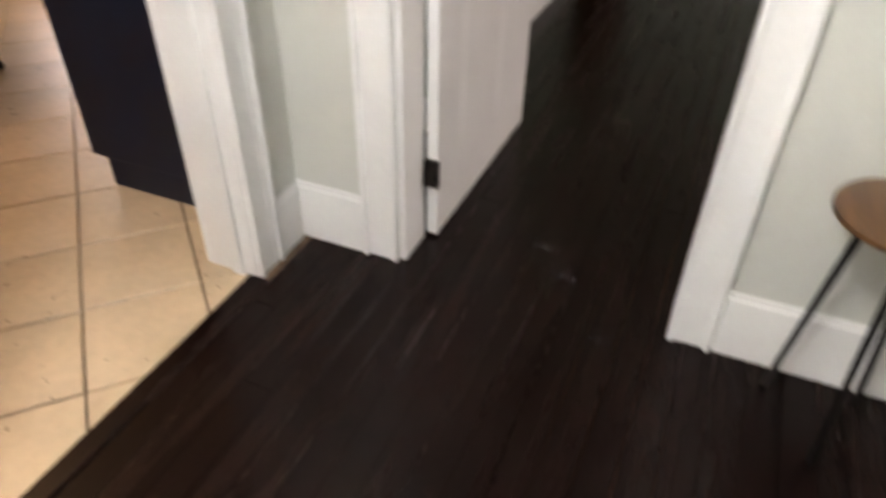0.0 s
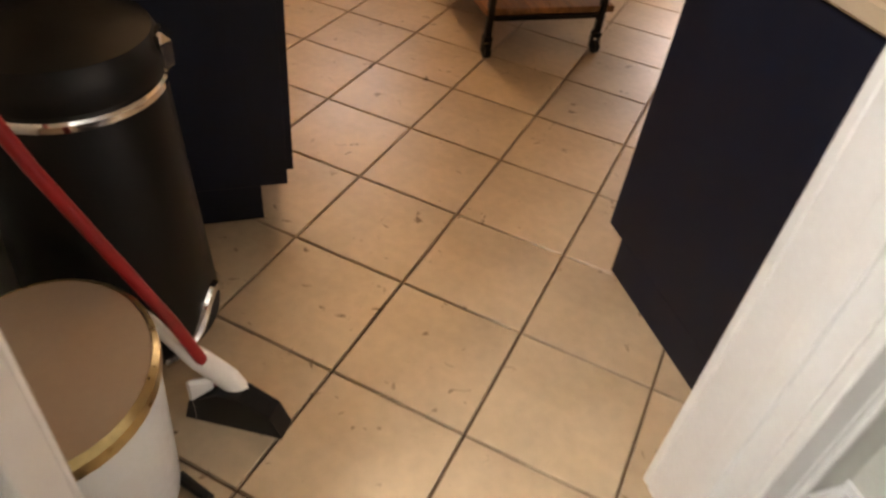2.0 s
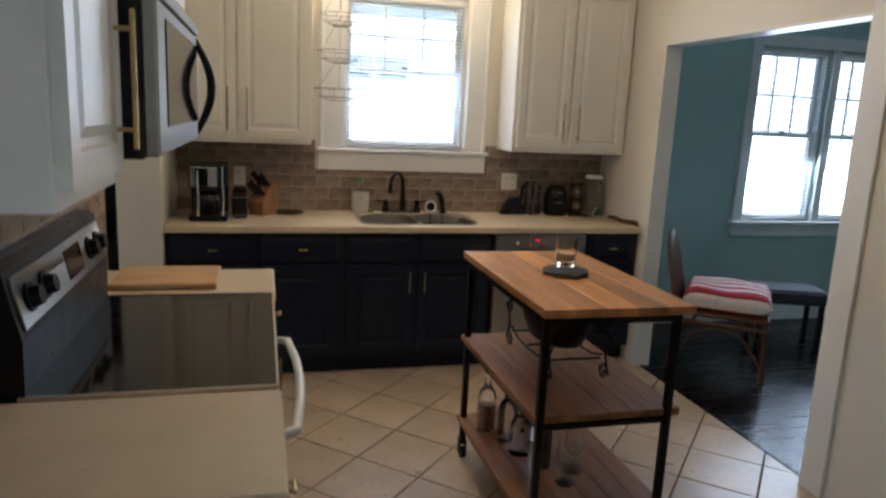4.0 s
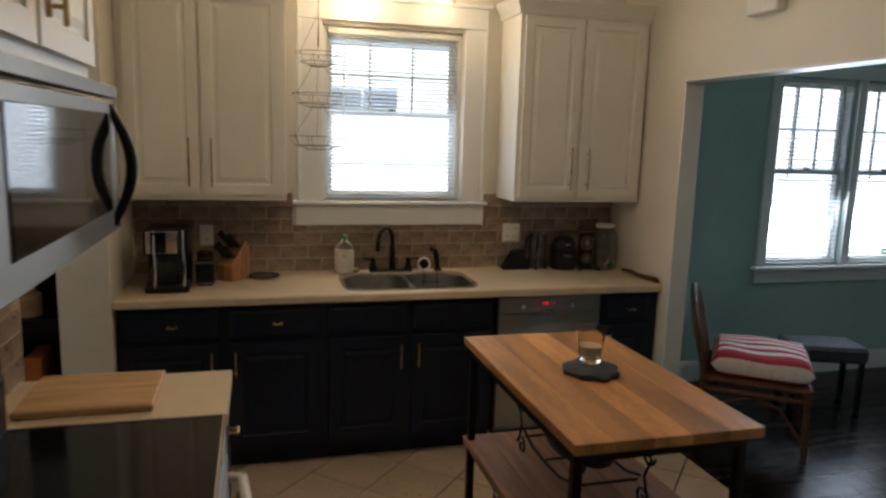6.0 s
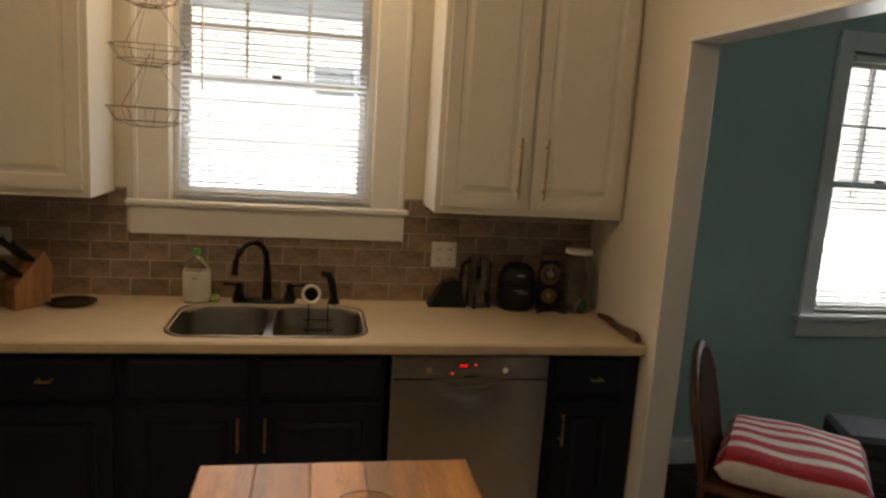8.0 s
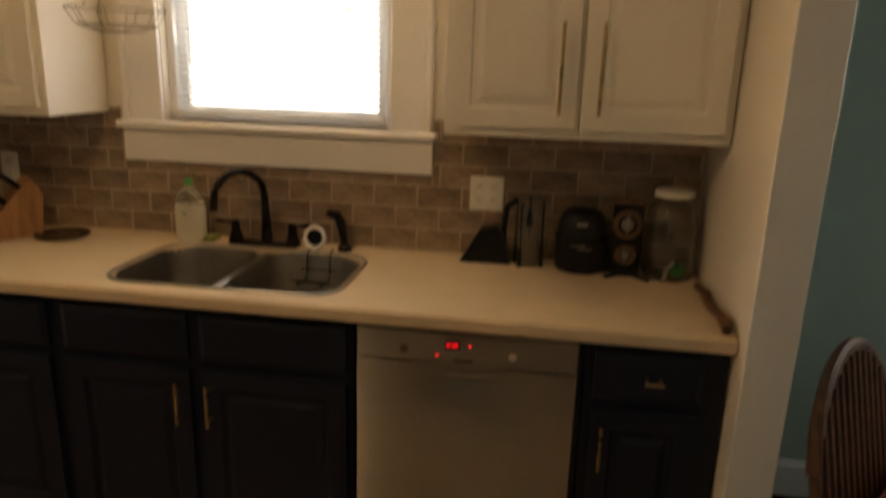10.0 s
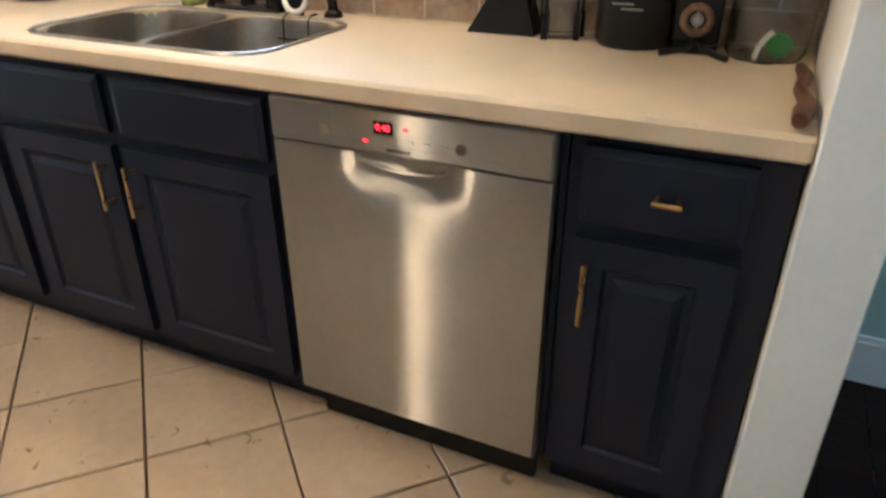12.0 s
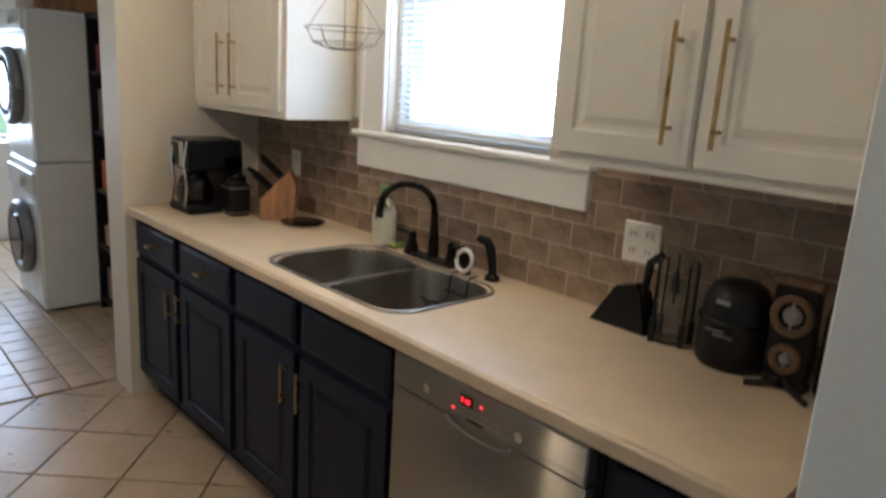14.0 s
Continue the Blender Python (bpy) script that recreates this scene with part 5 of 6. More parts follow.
# hanging wire basket beside the window
wb = thing("wire_basket", (-1.95, -0.18, 1.66), "three-tier hanging wire basket beside the window", "basket")
b_ = bmesh.new()
tube(b_, [(-1.90, -0.18, 2.62), (-1.90, -0.18, 2.30), (-1.90, -0.18, 2.16)], 0.003, n=6)
tube(b_, [(-1.90, -0.18, 2.62), (-1.93, -0.12, 2.64), (-1.94, -0.03, 2.62)], 0.003, n=6)
part("hanger", b_, WIRE, wb)
for zt, r in ((2.13, 0.12), (1.915, 0.14), (1.69, 0.155)):
    b_ = bmesh.new()
    for zz, rr in ((zt, r), (zt - 0.05, r * 0.8), (zt - 0.07, r * 0.4)):
        tube(b_, [(-1.90 + rr * math.cos(a), -0.18 + rr * 0.9 * math.sin(a), zz) for a in [6.2832 * i / 24 for i in range(25)]], 0.0018, n=5)
    for i in range(10):
        a = 6.2832 * i / 10
        c_, s2 = math.cos(a), math.sin(a) * 0.9
        tube(b_, [(-1.90 + r * c_, -0.18 + r * s2, zt), (-1.90 + r * 0.8 * c_, -0.18 + r * 0.8 * s2, zt - 0.05), (-1.90 + r * 0.4 * c_, -0.18 + r * 0.4 * s2, zt - 0.07), (-1.90, -0.18, zt - 0.072)], 0.0012, n=5)
    for i in range(3):
        a = 0.4 + 6.2832 * i / 3
        rod(b_, (-1.90 + r * math.cos(a), -0.18 + r * 0.9 * math.sin(a), zt), (-1.90, -0.18, zt + 0.20), 0.0012, n=5)
    part("basket_tier", b_, WIRE, wb)

# cutting board by the stove
cbd = boxes((-2.88, -2.02, Z, -2.52, -1.72, Z + 0.022), bevel=0.004)
solid("cutting_board", cbd, PALEW, "worn wooden cutting board lying on the worktop", "cutting board")

# ---------- on the cart ----------
CZ = 0.968
before_cart = set(bpy.data.objects)
co_ = thing("trivet", (-1.23, -2.13, CZ), "dark grey scalloped cloth pad under a glass", "trivet")
b_ = bmesh.new()
n = 40
ring0, ring1, ring2 = [], [], []
for i in range(n):
    a = 6.2832 * i / n
    r = 0.088 * (1 + 0.07 * math.cos(8 * a) + 0.03 * math.sin(3 * a))
    ring0.append(b_.verts.new((-1.23 + r * math.cos(a), -2.13 + r * math.sin(a), CZ + 0.001)))
    ring1.append(b_.verts.new((-1.23 + r * 1.02 * math.cos(a), -2.13 + r * 1.02 * math.sin(a), CZ + 0.016 + 0.004 * math.sin(5 * a))))
    ring2.append(b_.verts.new((-1.23 + r * 0.8 * math.cos(a), -2.13 + r * 0.8 * math.sin(a), CZ + 0.024)))
for A, Bv in ((ring0, ring1), (ring1, ring2)):
    for i in range(n):
        j = (i + 1) % n
        b_.faces.new((A[i], A[j], Bv[j], Bv[i]))
b_.faces.new(ring2)
b_.faces.new(ring0[::-1])
part("pad", b_, GREYCL, co_, smooth=True)
dg_ = thing("drinking_glass", (-1.21, -2.09, CZ + 0.024), "clear tumbler with a little milky drink", "glass")
b_ = bmesh.new()
g0 = (-1.215, -2.09, CZ + 0.0245)
lathe(b_, g0, ((0, 0.0), (0.036, 0), (0.040, 0.006), (0.036, 0.02), (0.040, 0.045), (0.049, 0.115), (0.0465, 0.115), (0.038, 0.046), (0.033, 0.024), (0, 0.022)), n=28)
part("glass", b_, AMBER, dg_, smooth=True)
b_ = bmesh.new()
lathe(b_, g0, ((0, 0.0235), (0.0325, 0.025), (0.0365, 0.046), (0.0375, 0.055), (0, 0.055)), n=28)
part("drink", b_, WCLOTH, dg_, "milky drink", smooth=True)
wr = thing("wine_rack", (-1.24, -2.1, 0.588), "black iron scroll rack with a dark bowl on the shelf", "rack")
b_ = bmesh.new()


def scroll(x, y0, z0, s, f=1.0):
    pts = []
    for i in range(26):
        a = 0.32 * i
        r = 0.037 * (1 - i / 30)
        pts.append((x, y0 + s * r * math.cos(a), z0 + f * r * math.sin(a)))
    return pts


for x in (-1.36, -1.13):
    for y, s in ((-1.90, 1), (-2.32, -1)):
        tube(b_, scroll(x, y, 0.588 + 0.037, s), 0.0045, n=6)
        tube(b_, scroll(x, y + s * 0.02, 0.588 + 0.19, s, -1), 0.0045, n=6)
        tube(b_, [(x, y + s * 0.03, 0.63), (x, y + s * 0.005, 0.70), (x, y + s * 0.04, 0.77)], 0.0045, n=6)
    tube(b_, [(x, -1.92, 0.69), (x, -2.0, 0.665), (x, -2.11, 0.66), (x, -2.22, 0.665), (x, -2.30, 0.69)], 0.005, n=6)
for y in (-1.93, -2.11, -2.29):
    rod(b_, (-1.36, y, 0.672), (-1.13, y, 0.672), 0.0045, n=6)
part("scroll_frame", b_, BLACKM, wr)
b_ = bmesh.new()
lathe(b_, (-1.245, -2.11, 0.678), ((0, 0.0), (0.06, 0.0), (0.13, 0.03), (0.165, 0.10), (0.17, 0.14), (0.165, 0.14), (0.155, 0.10), (0.12, 0.036), (0, 0.01)), n=32, sx=0.72, sy=1.25)
part("bowl", b_, BLACKM, wr, "dark metal bowl", smooth=True)


def bottle(x, y, z, r, h, material, label, name="bottle", inner=None):
    t = thing(name, (x, y, z), label, "bottle", "bottles on the cart")
    b = bmesh.new()
    lathe(b, (x, y, z), ((0, 0), (r * 0.95, 0), (r, 0.006), (r, h * 0.55), (r * 0.8, h * 0.66), (r * 0.35, h * 0.76), (r * 0.33, h * 0.95), (r * 0.4, h * 0.96), (r * 0.4, h), (0, h)), n=20)
    part("body", b, material, t, smooth=True)
    if inner:
        b = bmesh.new()
        lathe(b, (x, y, z + 0.004), ((0, 0), (r * 0.9, 0.002), (r * 0.92, h * 0.42), (0, h * 0.42)), n=20)
        part("contents", b, inner, t, smooth=True)
    b = bmesh.new()
    rod(b, (x, y, z + h * 0.99), (x, y, z + h * 1.07), r * 0.36, n=12)
    part("cap", b, REDP if inner else BLACKP, t)
    return t


BZ = 0.155 + 0.042
bottle(-1.43, -1.86, BZ, 0.042, 0.27, GLASS, "clear bottle of pink salt with a red cap", inner=mat("pink_salt", (0.45, 0.25, 0.18), 0.8, vary=0.3, scale=60))
bottle(-1.38, -1.98, BZ, 0.038, 0.25, GLASS, "clear glass bottle, half empty")
bottle(-1.30, -1.90, BZ, 0.04, 0.29, SMOKE, "dark glass bottle on the shelf")
bottle(-1.36, -2.10, BZ, 0.045, 0.22, GLASS, "short clear glass bottle")
bottle(-1.24, -2.02, BZ, 0.04, 0.26, GLASS, "clear glass bottle, half empty")
bottle(-1.31, -2.22, BZ, 0.036, 0.30, SMOKE, "tall dark glass bottle")
for x, y in ((-1.20, -2.28), (-1.27, -2.36)):
    t = thing("stemmed_glass", (x, y, BZ), "clear stemmed glass on the lower shelf", "glass", "stemmed glasses")
    b_ = bmesh.new()
    lathe(b_, (x, y, BZ), ((0, 0), (0.035, 0), (0.034, 0.003), (0.005, 0.008), (0.004, 0.06), (0.02, 0.075), (0.036, 0.10), (0.038, 0.13), (0.036, 0.16), (0.0345, 0.16), (0.036, 0.13), (0.034, 0.10), (0.018, 0.078), (0, 0.07)), n=20)
    part("glass", b_, GLASS, t, smooth=True)

for ob in bpy.data.objects:
    if ob not in before_cart and ob.parent is None:
        ob.location += Vector((0.035, 0.04, 0))

# ---------- by the doorway ----------
bc = thing("black_trash_can", (-2.71, -3.72, 0), "black step trash can with chrome band and pedal", "trash can")
bcx, bcy, br = -2.745, -3.70, 0.170
b_ = bmesh.new()
lathe(b_, (bcx, bcy, 0.0), ((0, 0.01), (0.196, 0.01), (0.198, 0.03), (br, 0.62), (br * 0.98, 0.63), (0, 0.63)), n=36)
part("body", b_, BLACKC, bc, smooth=True)
b_ = bmesh.new()
lathe(b_, (bcx, bcy, 0.0), ((br * 1.0, 0.595), (br * 1.03, 0.60), (br * 1.03, 0.612), (br * 1.0, 0.617)), n=36)
part("band", b_, CHROME, bc, "chrome band", smooth=True)
b_ = bmesh.new()
lathe(b_, (bcx, bcy, 0.0), ((br * 1.04, 0.63), (br * 1.05, 0.665), (br * 0.95, 0.70), (br * 0.6, 0.72), (0, 0.725)), n=36)
part("lid", b_, BLACKC, bc, "black domed lid", smooth=True)
b_ = boxes((bcx + br * 0.92, bcy - 0.05, 0.625, bcx + br * 1.12, bcy + 0.02, 0.70), bevel=0.015)
part("hinge_block", b_, CHROME, bc, "chrome lid hinge")
b_ = bmesh.new()
tube(b_, [(bcx + 0.196 * math.cos(a), bcy + 0.196 * math.sin(a), 0.014 + 0.09 * math.exp(-((a + 0.35) / 0.35) ** 2)) for a in [-1.2 + 0.12 * i for i in range(15)]], 0.014, n=8)
part("pedal", b_, CHROME, bc, "chrome foot pedal", smooth=True)
wcn = thing("white_trash_can", (-2.72, -4.18, 0), "small white step can with a tan lid and brass rim", "trash can")
wx, wy, wr_ = -2.79, -4.165, 0.160
b_ = bmesh.new()
lathe(b_, (wx, wy, 0.0), ((0, 0.005), (wr_ * 0.88, 0.005), (wr_ * 0.9, 0.02), (wr_, 0.35), (0, 0.35)), n=36, sy=1.18)
part("body", b_, WHITEE, wcn, smooth=True)
b_ = bmesh.new()
lathe(b_, (wx, wy, 0.0), ((wr_ * 1.0, 0.345), (wr_ * 1.04, 0.35), (wr_ * 1.04, 0.375), (wr_ * 0.98, 0.385), (wr_ * 0.97, 0.36)), n=36, sy=1.18)
part("rim", b_, BRASS, wcn, "brass coloured rim", smooth=True)
b_ = bmesh.new()
lathe(b_, (wx, wy, 0.0), ((0, 0.36), (wr_ * 0.98, 0.37), (wr_ * 0.97, 0.383), (wr_ * 0.6, 0.392), (0, 0.395)), n=36, sy=1.18)
part("lid", b_, TANC, wcn, "shiny tan lid", smooth=True)
b_ = bmesh.new()
tube(b_, [(wx + 0.11, wy - 0.08, 0.012), (wx + 0.17, wy - 0.10, 0.015), (wx + 0.19, wy - 0.06, 0.015), (wx + 0.14, wy + 0.0, 0.012)], 0.012, n=8)
part("pedal", b_, BLACKP, wcn, "black foot pedal", smooth=True)
br_ = thing("broom", (-2.5, -4.03, 0), "red-handled broom with a black brush head", "broom")
b_ = bmesh.new()
tube(b_, [(-2.93, -3.98, 1.15), (-2.76, -3.99, 0.62), (-2.62, -4.0, 0.26), (-2.56, -4.02, 0.09)], 0.012, n=10)
part("handle", b_, REDP, br_, "red handle", smooth=True)
b_ = bmesh.new()
prism(b_, [(-0.13, 0.0), (0.14, 0.0), (0.11, 0.06), (0.03, 0.10), (-0.03, 0.10), (-0.11, 0.06)], -0.025, 0.025)
for v in b_.verts:
    v.co = Vector((-2.535 + v.co.x * 0.68 - v.co.z * 0.5, -4.05 - v.co.x * 0.36 - v.co.z * 0.8, v.co.y))
part("brush_head", b_, BLACKP, br_, "black bristle head")
dpn = thing("dustpan", (-2.53, -4.0, 0), "white plastic dustpan standing on edge by the broom", "dustpan")
b_ = bmesh.new()
tube(b_, [(-2.69, -3.94, 0.26), (-2.66, -3.96, 0.22), (-2.635, -3.975, 0.185), (-2.59, -4.00, 0.15), (-2.54, -4.03, 0.11), (-2.485, -4.07, 0.05)], [0.008, 0.014, 0.012, 0.024, 0.024, 0.012], n=10)
part("handle", b_, WHITEP, dpn, smooth=True)
b_ = boxes((-2.62, -4.035, 0.0, -2.57, -4.02, 0.12), bevel=0.006)
part("pan", b_, WHITEP, dpn)

# ---------- dining room ----------
ch = thing("rattan_chair", (0, 0, 0), "low brown rattan chair with a striped cushion beside the wall", "chair", m=pose(0.60, -0.73, 0, 0, 0, -38) @ Matrix.Diagonal((0.98, 1.02, 1.02, 1)))
b_ = bmesh.new()
for x, y in ((-0.27, -0.25), (0.27, -0.25), (0.27, 0.25), (-0.27, 0.25)):
    lg = bmesh.new()
    rod(lg, (x * 1.05, y * 1.05, 0), (x, y, 0.38), 0.018, n=10)
    part("leg", lg, RATTAN, ch, smooth=True)
fr_ = bmesh.new()
for a, c in (((-0.28, -0.26), (0.28, -0.26)), ((0.28, -0.26), (0.28, 0.26)), ((0.28, 0.26), (-0.28, 0.26)), ((-0.28, 0.26), (-0.28, -0.26))):
    for zz in (0.385, 0.33):
        rod(fr_, (*a, zz), (*c, zz), 0.016, n=8)
    mid = ((a[0] + c[0]) / 2, (a[1] + c[1]) / 2)
    tube(fr_, [(a[0], a[1], 0.08), (a[0] * 0.75 + c[0] * 0.25, a[1] * 0.75 + c[1] * 0.25, 0.27), (*mid, 0.315), (a[0] * 0.25 + c[0] * 0.75, a[1] * 0.25 + c[1] * 0.75, 0.27), (c[0], c[1], 0.08)], 0.010, n=8)
part("seat_frame", fr_, RATTAN, ch, smooth=True)
for i in range(18):
    y = -0.25 + 0.5 * i / 17
    part("seat_cane", rod(bmesh.new(), (-0.28, y, 0.395), (0.28, y, 0.395), 0.012, n=6), RATTAN, ch)
def back_top(y):
    return 0.56 + 0.29 * math.sqrt(max(0.0, 1 - (y / 0.275) ** 2))


def lean(y, z, off):
    return Vector((-0.275 - 0.22 * (z - 0.38) + off, y, z))


bp = bmesh.new()
ys = [-0.27 + 0.54 * k / 24 for k in range(25)]
grid = [[[bp.verts.new(lean(y, 0.38 + (back_top(y) - 0.38) * f, off)) for f in (0, 0.5, 1)] for y in ys] for off in (-0.012, 0.012)]
for k in range(24):
    for f in range(2):
        for g in grid:
            bp.faces.new((g[k][f], g[k + 1][f], g[k + 1][f + 1], g[k][f + 1]))
    for f in (0, 2):
        bp.faces.new((grid[0][k][f], grid[0][k + 1][f], grid[1][k + 1][f], grid[1][k][f]))
for k in (0, 24):
    for f in range(2):
        bp.faces.new((grid[0][k][f], grid[0][k][f + 1], grid[1][k][f + 1], grid[1][k][f]))
part("back_panel", bp, RATTAN, ch, "woven rattan back panel", smooth=True)
part("back_hoop", tube(bmesh.new(), [lean(y, back_top(y), 0) for y in ys], 0.019, n=8), RATTAN, ch, smooth=True)
for i in range(12):
    y = -0.235 + 0.47 * i / 11
    part("back_cane", tube(bmesh.new(), [lean(y, 0.40, 0.014), lean(y, 0.60, 0.014), lean(y, back_top(y) - 0.01, 0.014)], 0.010, n=6), RATTAN, ch, smooth=True)
cu = thing("striped_cushion", (0, 0, 0), "red and white striped cushion on the rattan chair", "cushion", m=pose(0.615, -0.755, 0.413, 0, 0, -38) @ Matrix.Diagonal((0.88, 0.94, 0.95, 1)))
NS = 13
wv = [0.16, 1.2, 0.7, 0.9, 0.8, 0.7, 0.6, 0.5, 0.5, 0.5, 0.4, 0.4, 0.3]
tot = sum(wv)
acc = 0.0


def cush(u, v, up):
    e = (1 - min(1, abs(u)) ** 8) * (1 - min(1, abs(v)) ** 8)
    e = max(e, 0) ** 0.4
    puff = 0.075 * e + 0.006 * math.sin(5 * u + 2 * v) * e
    return Vector((u * 0.30, v * 0.29, 0.075 + (puff if up else -0.075 * e)))


for k in range(NS):
    v0, v1 = -1 + 2 * acc / tot, -1 + 2 * (acc + wv[k]) / tot
    acc += wv[k]
    b_ = bmesh.new()
    rows = 5
    cols_ = 16
    for up in (True, False):
        grid = [[b_.verts.new(cush(-1 + 2 * i / cols_, v0 + (v1 - v0) * j / rows, up)) for j in range(rows + 1)] for i in range(cols_ + 1)]
        for i in range(cols_):
            for j in range(rows):
                b_.faces.new((grid[i][j], grid[i + 1][j], grid[i + 1][j + 1], grid[i][j + 1]))
    bmesh.ops.remove_doubles(b_, verts=b_.verts, dist=0.0005)
    part("stripe", b_, WCLOTH if k % 2 == 0 else RED, cu, "white stripe" if k % 2 == 0 else "red stripe", smooth=True)
be = thing("dark_bench", (0, 0, 0), "low dark upholstered bench under the window", "bench", m=pose(1.40, -0.40, 0, 0, 0, -20) @ Matrix.Diagonal((0.72, 0.9, 0.97, 1)))
part("seat", boxes((-0.33, -0.17, 0.34, 0.33, 0.17, 0.45), bevel=0.025), GREYCL, be)
for x in (-0.29, 0.29):
    for y in (-0.13, 0.13):
        part("leg", boxes((x - 0.02, y - 0.02, 0, x + 0.02, y + 0.02, 0.345), bevel=0.003), BLACKP, be)

rc = thing("red_cabinet", (3.29, -0.08, 0), "dark red painted cabinet standing past the dining windows", "cabinet")
DKRED = mat("dark_red_paint", (0.05, 0.005, 0.005), 0.4, vary=0.2, scale=6, bump=0.05)
part("body", boxes((3.07, -0.28, 0.06, 3.54, 0.145, 1.18), bevel=0.005), DKRED, rc)
part("top", boxes((3.05, -0.31, 1.18, 3.56, 0.145, 1.21), bevel=0.006), DKRED, rc)
for x in (3.075, 3.31):
    d_ = part("door", boxes((x, -0.30, 0.10, x + 0.225, -0.28, 1.14), bevel=0.005), DKRED, rc)
    part("knob", rod(bmesh.new(), (x + (0.20 if x < 3.2 else 0.025), -0.30, 0.7), (x + (0.20 if x < 3.2 else 0.025), -0.325, 0.7), 0.014, n=12), CHROME, d_, "chrome knob")
for x in (3.1, 3.51):
    for y in (-0.25, 0.11):
        part("foot", boxes((x - 0.02, y - 0.02, 0, x + 0.02, y + 0.02, 0.061), bevel=0.003), DKRED, rc)

# ---------- laundry ----------
for nm, z0, lab in (("washing_machine", 0.0, "white front-loading washing machine on the tiled floor"), ("tumble_dryer", 0.925, "white front-loading dryer stacked on the washer")):
    t = thing(nm, (-4.65, -0.36, z0), lab, "laundry appliance", "stacked laundry pair")
    part("body", boxes((-4.94, -0.69, z0 + (0.02 if z0 == 0 else 0.0), -4.285, 0.02, z0 + (0.92 if z0 == 0 else 0.87)), bevel=0.015), WHITEE, t)
    part("control_panel", boxes((-4.92, -0.71, z0 + 0.75, -4.30, -0.69, z0 + 0.865), bevel=0.006), WHITEE, t)
    b_ = bmesh.new()
    rod(b_, (-4.45, -0.71, z0 + 0.81), (-4.45, -0.74, z0 + 0.81), 0.035, n=20)
    part("dial", b_, CHROME, t, "chrome dial")
    b_ = bmesh.new()
    tube(b_, [(-4.612 + 0.20 * math.cos(a), -0.72, z0 + 0.43 + 0.20 * math.sin(a)) for a in [6.2832 * i / 28 for i in range(29)]], 0.035, n=10)
    dr_ = part("door_ring", b_, RINGM, t, "grey door ring", smooth=True)
    b_ = bmesh.new()
    rod(b_, (-4.612, -0.70, z0 + 0.43), (-4.612, -0.755, z0 + 0.43), 0.18, 0.14, n=28)
    part("door_glass", b_, BLACKG, dr_, "dark door glass", smooth=True)
sf = thing("black_shelf", (-3.75, -0.2, 0), "tall black shelf full of boxes and bottles", "shelf")
for x0, x1 in ((-4.265, -4.235), (-3.16, -3.13)):
    part("side_panel", boxes((x0, -0.38, 0, x1, -0.06, 1.80), bevel=0.002), BLACKP, sf)
part("back_panel", boxes((-4.24, -0.07, 0.02, -3.16, -0.06, 1.80)), BLACKP, sf)
for zz in (0.05, 0.40, 0.75, 1.10, 1.45, 1.77):
    part("shelf_board", boxes((-4.235, -0.37, zz, -3.16, -0.07, zz + 0.02)), BLACKP, sf)
rr_ = random.Random(11)
for zz in (0.07, 0.42, 0.77, 1.12, 1.47):
    x = -4.20
    while x < -3.28:
        w_ = rr_.uniform(0.08, 0.16)
        h_ = rr_.uniform(0.12, 0.27)
        m_ = rr_.choice((ORANGE, GREEN, WHITEP, PALEW, REDP, BLACKP, TANC))
        nm = "storage_box" if rr_.random() < 0.6 else "canister"
        if nm == "storage_box":
            solid(nm, boxes((x, -0.35, zz, x + w_, -0.12, zz + h_), bevel=0.004), m_, "small coloured box standing on the black shelf", "box", "shelf goods")
        else:
            b_ = bmesh.new()
            lathe(b_, (x + w_ / 2, -0.27, zz), ((0, 0), (w_ * 0.45, 0), (w_ * 0.45, h_ * 0.8), (w_ * 0.25, h_ * 0.9), (w_ * 0.25, h_), (0, h_)), n=16)
            solid(nm, b_, m_, "round canister standing on the black shelf", "canister", "shelf goods", smooth=True)
        x += w_ + 0.015
solid("wicker_hamper", boxes((-4.9, -0.6, 1.797, -4.42, -0.05, 2.05), bevel=0.02), WOODM, "brown wooden crate on top of the dryer", "crate")

# ---------- bedroom ----------
bn = thing("wooden_dresser", (2.05, -4.79, 0), "brown wooden dresser standing in the bedroom corner", "dresser")
part("body", boxes((1.88, -4.94, 0.06, 2.275, -4.645, 0.95), bevel=0.006), DRESS, bn)
for x in (1.905, 2.25):
    for y in (-4.915, -4.67):
        part("foot", boxes((x - 0.02, y - 0.02, 0, x + 0.02, y + 0.02, 0.061), bevel=0.003), DRESS, bn)
for i in range(4):
    d_ = part("drawer", boxes((1.865, -4.925, 0.09 + 0.212 * i, 1.88, -4.66, 0.285 + 0.212 * i), bevel=0.004), DRESS, bn)
    b_ = bmesh.new()
    lathe(b_, (1.852, -4.79, 0.175 + 0.212 * i), ((0, 0), (0.016, 0.006), (0.016, 0.018), (0, 0.024)), n=12)
    part("knob", b_, BRASS, d_)

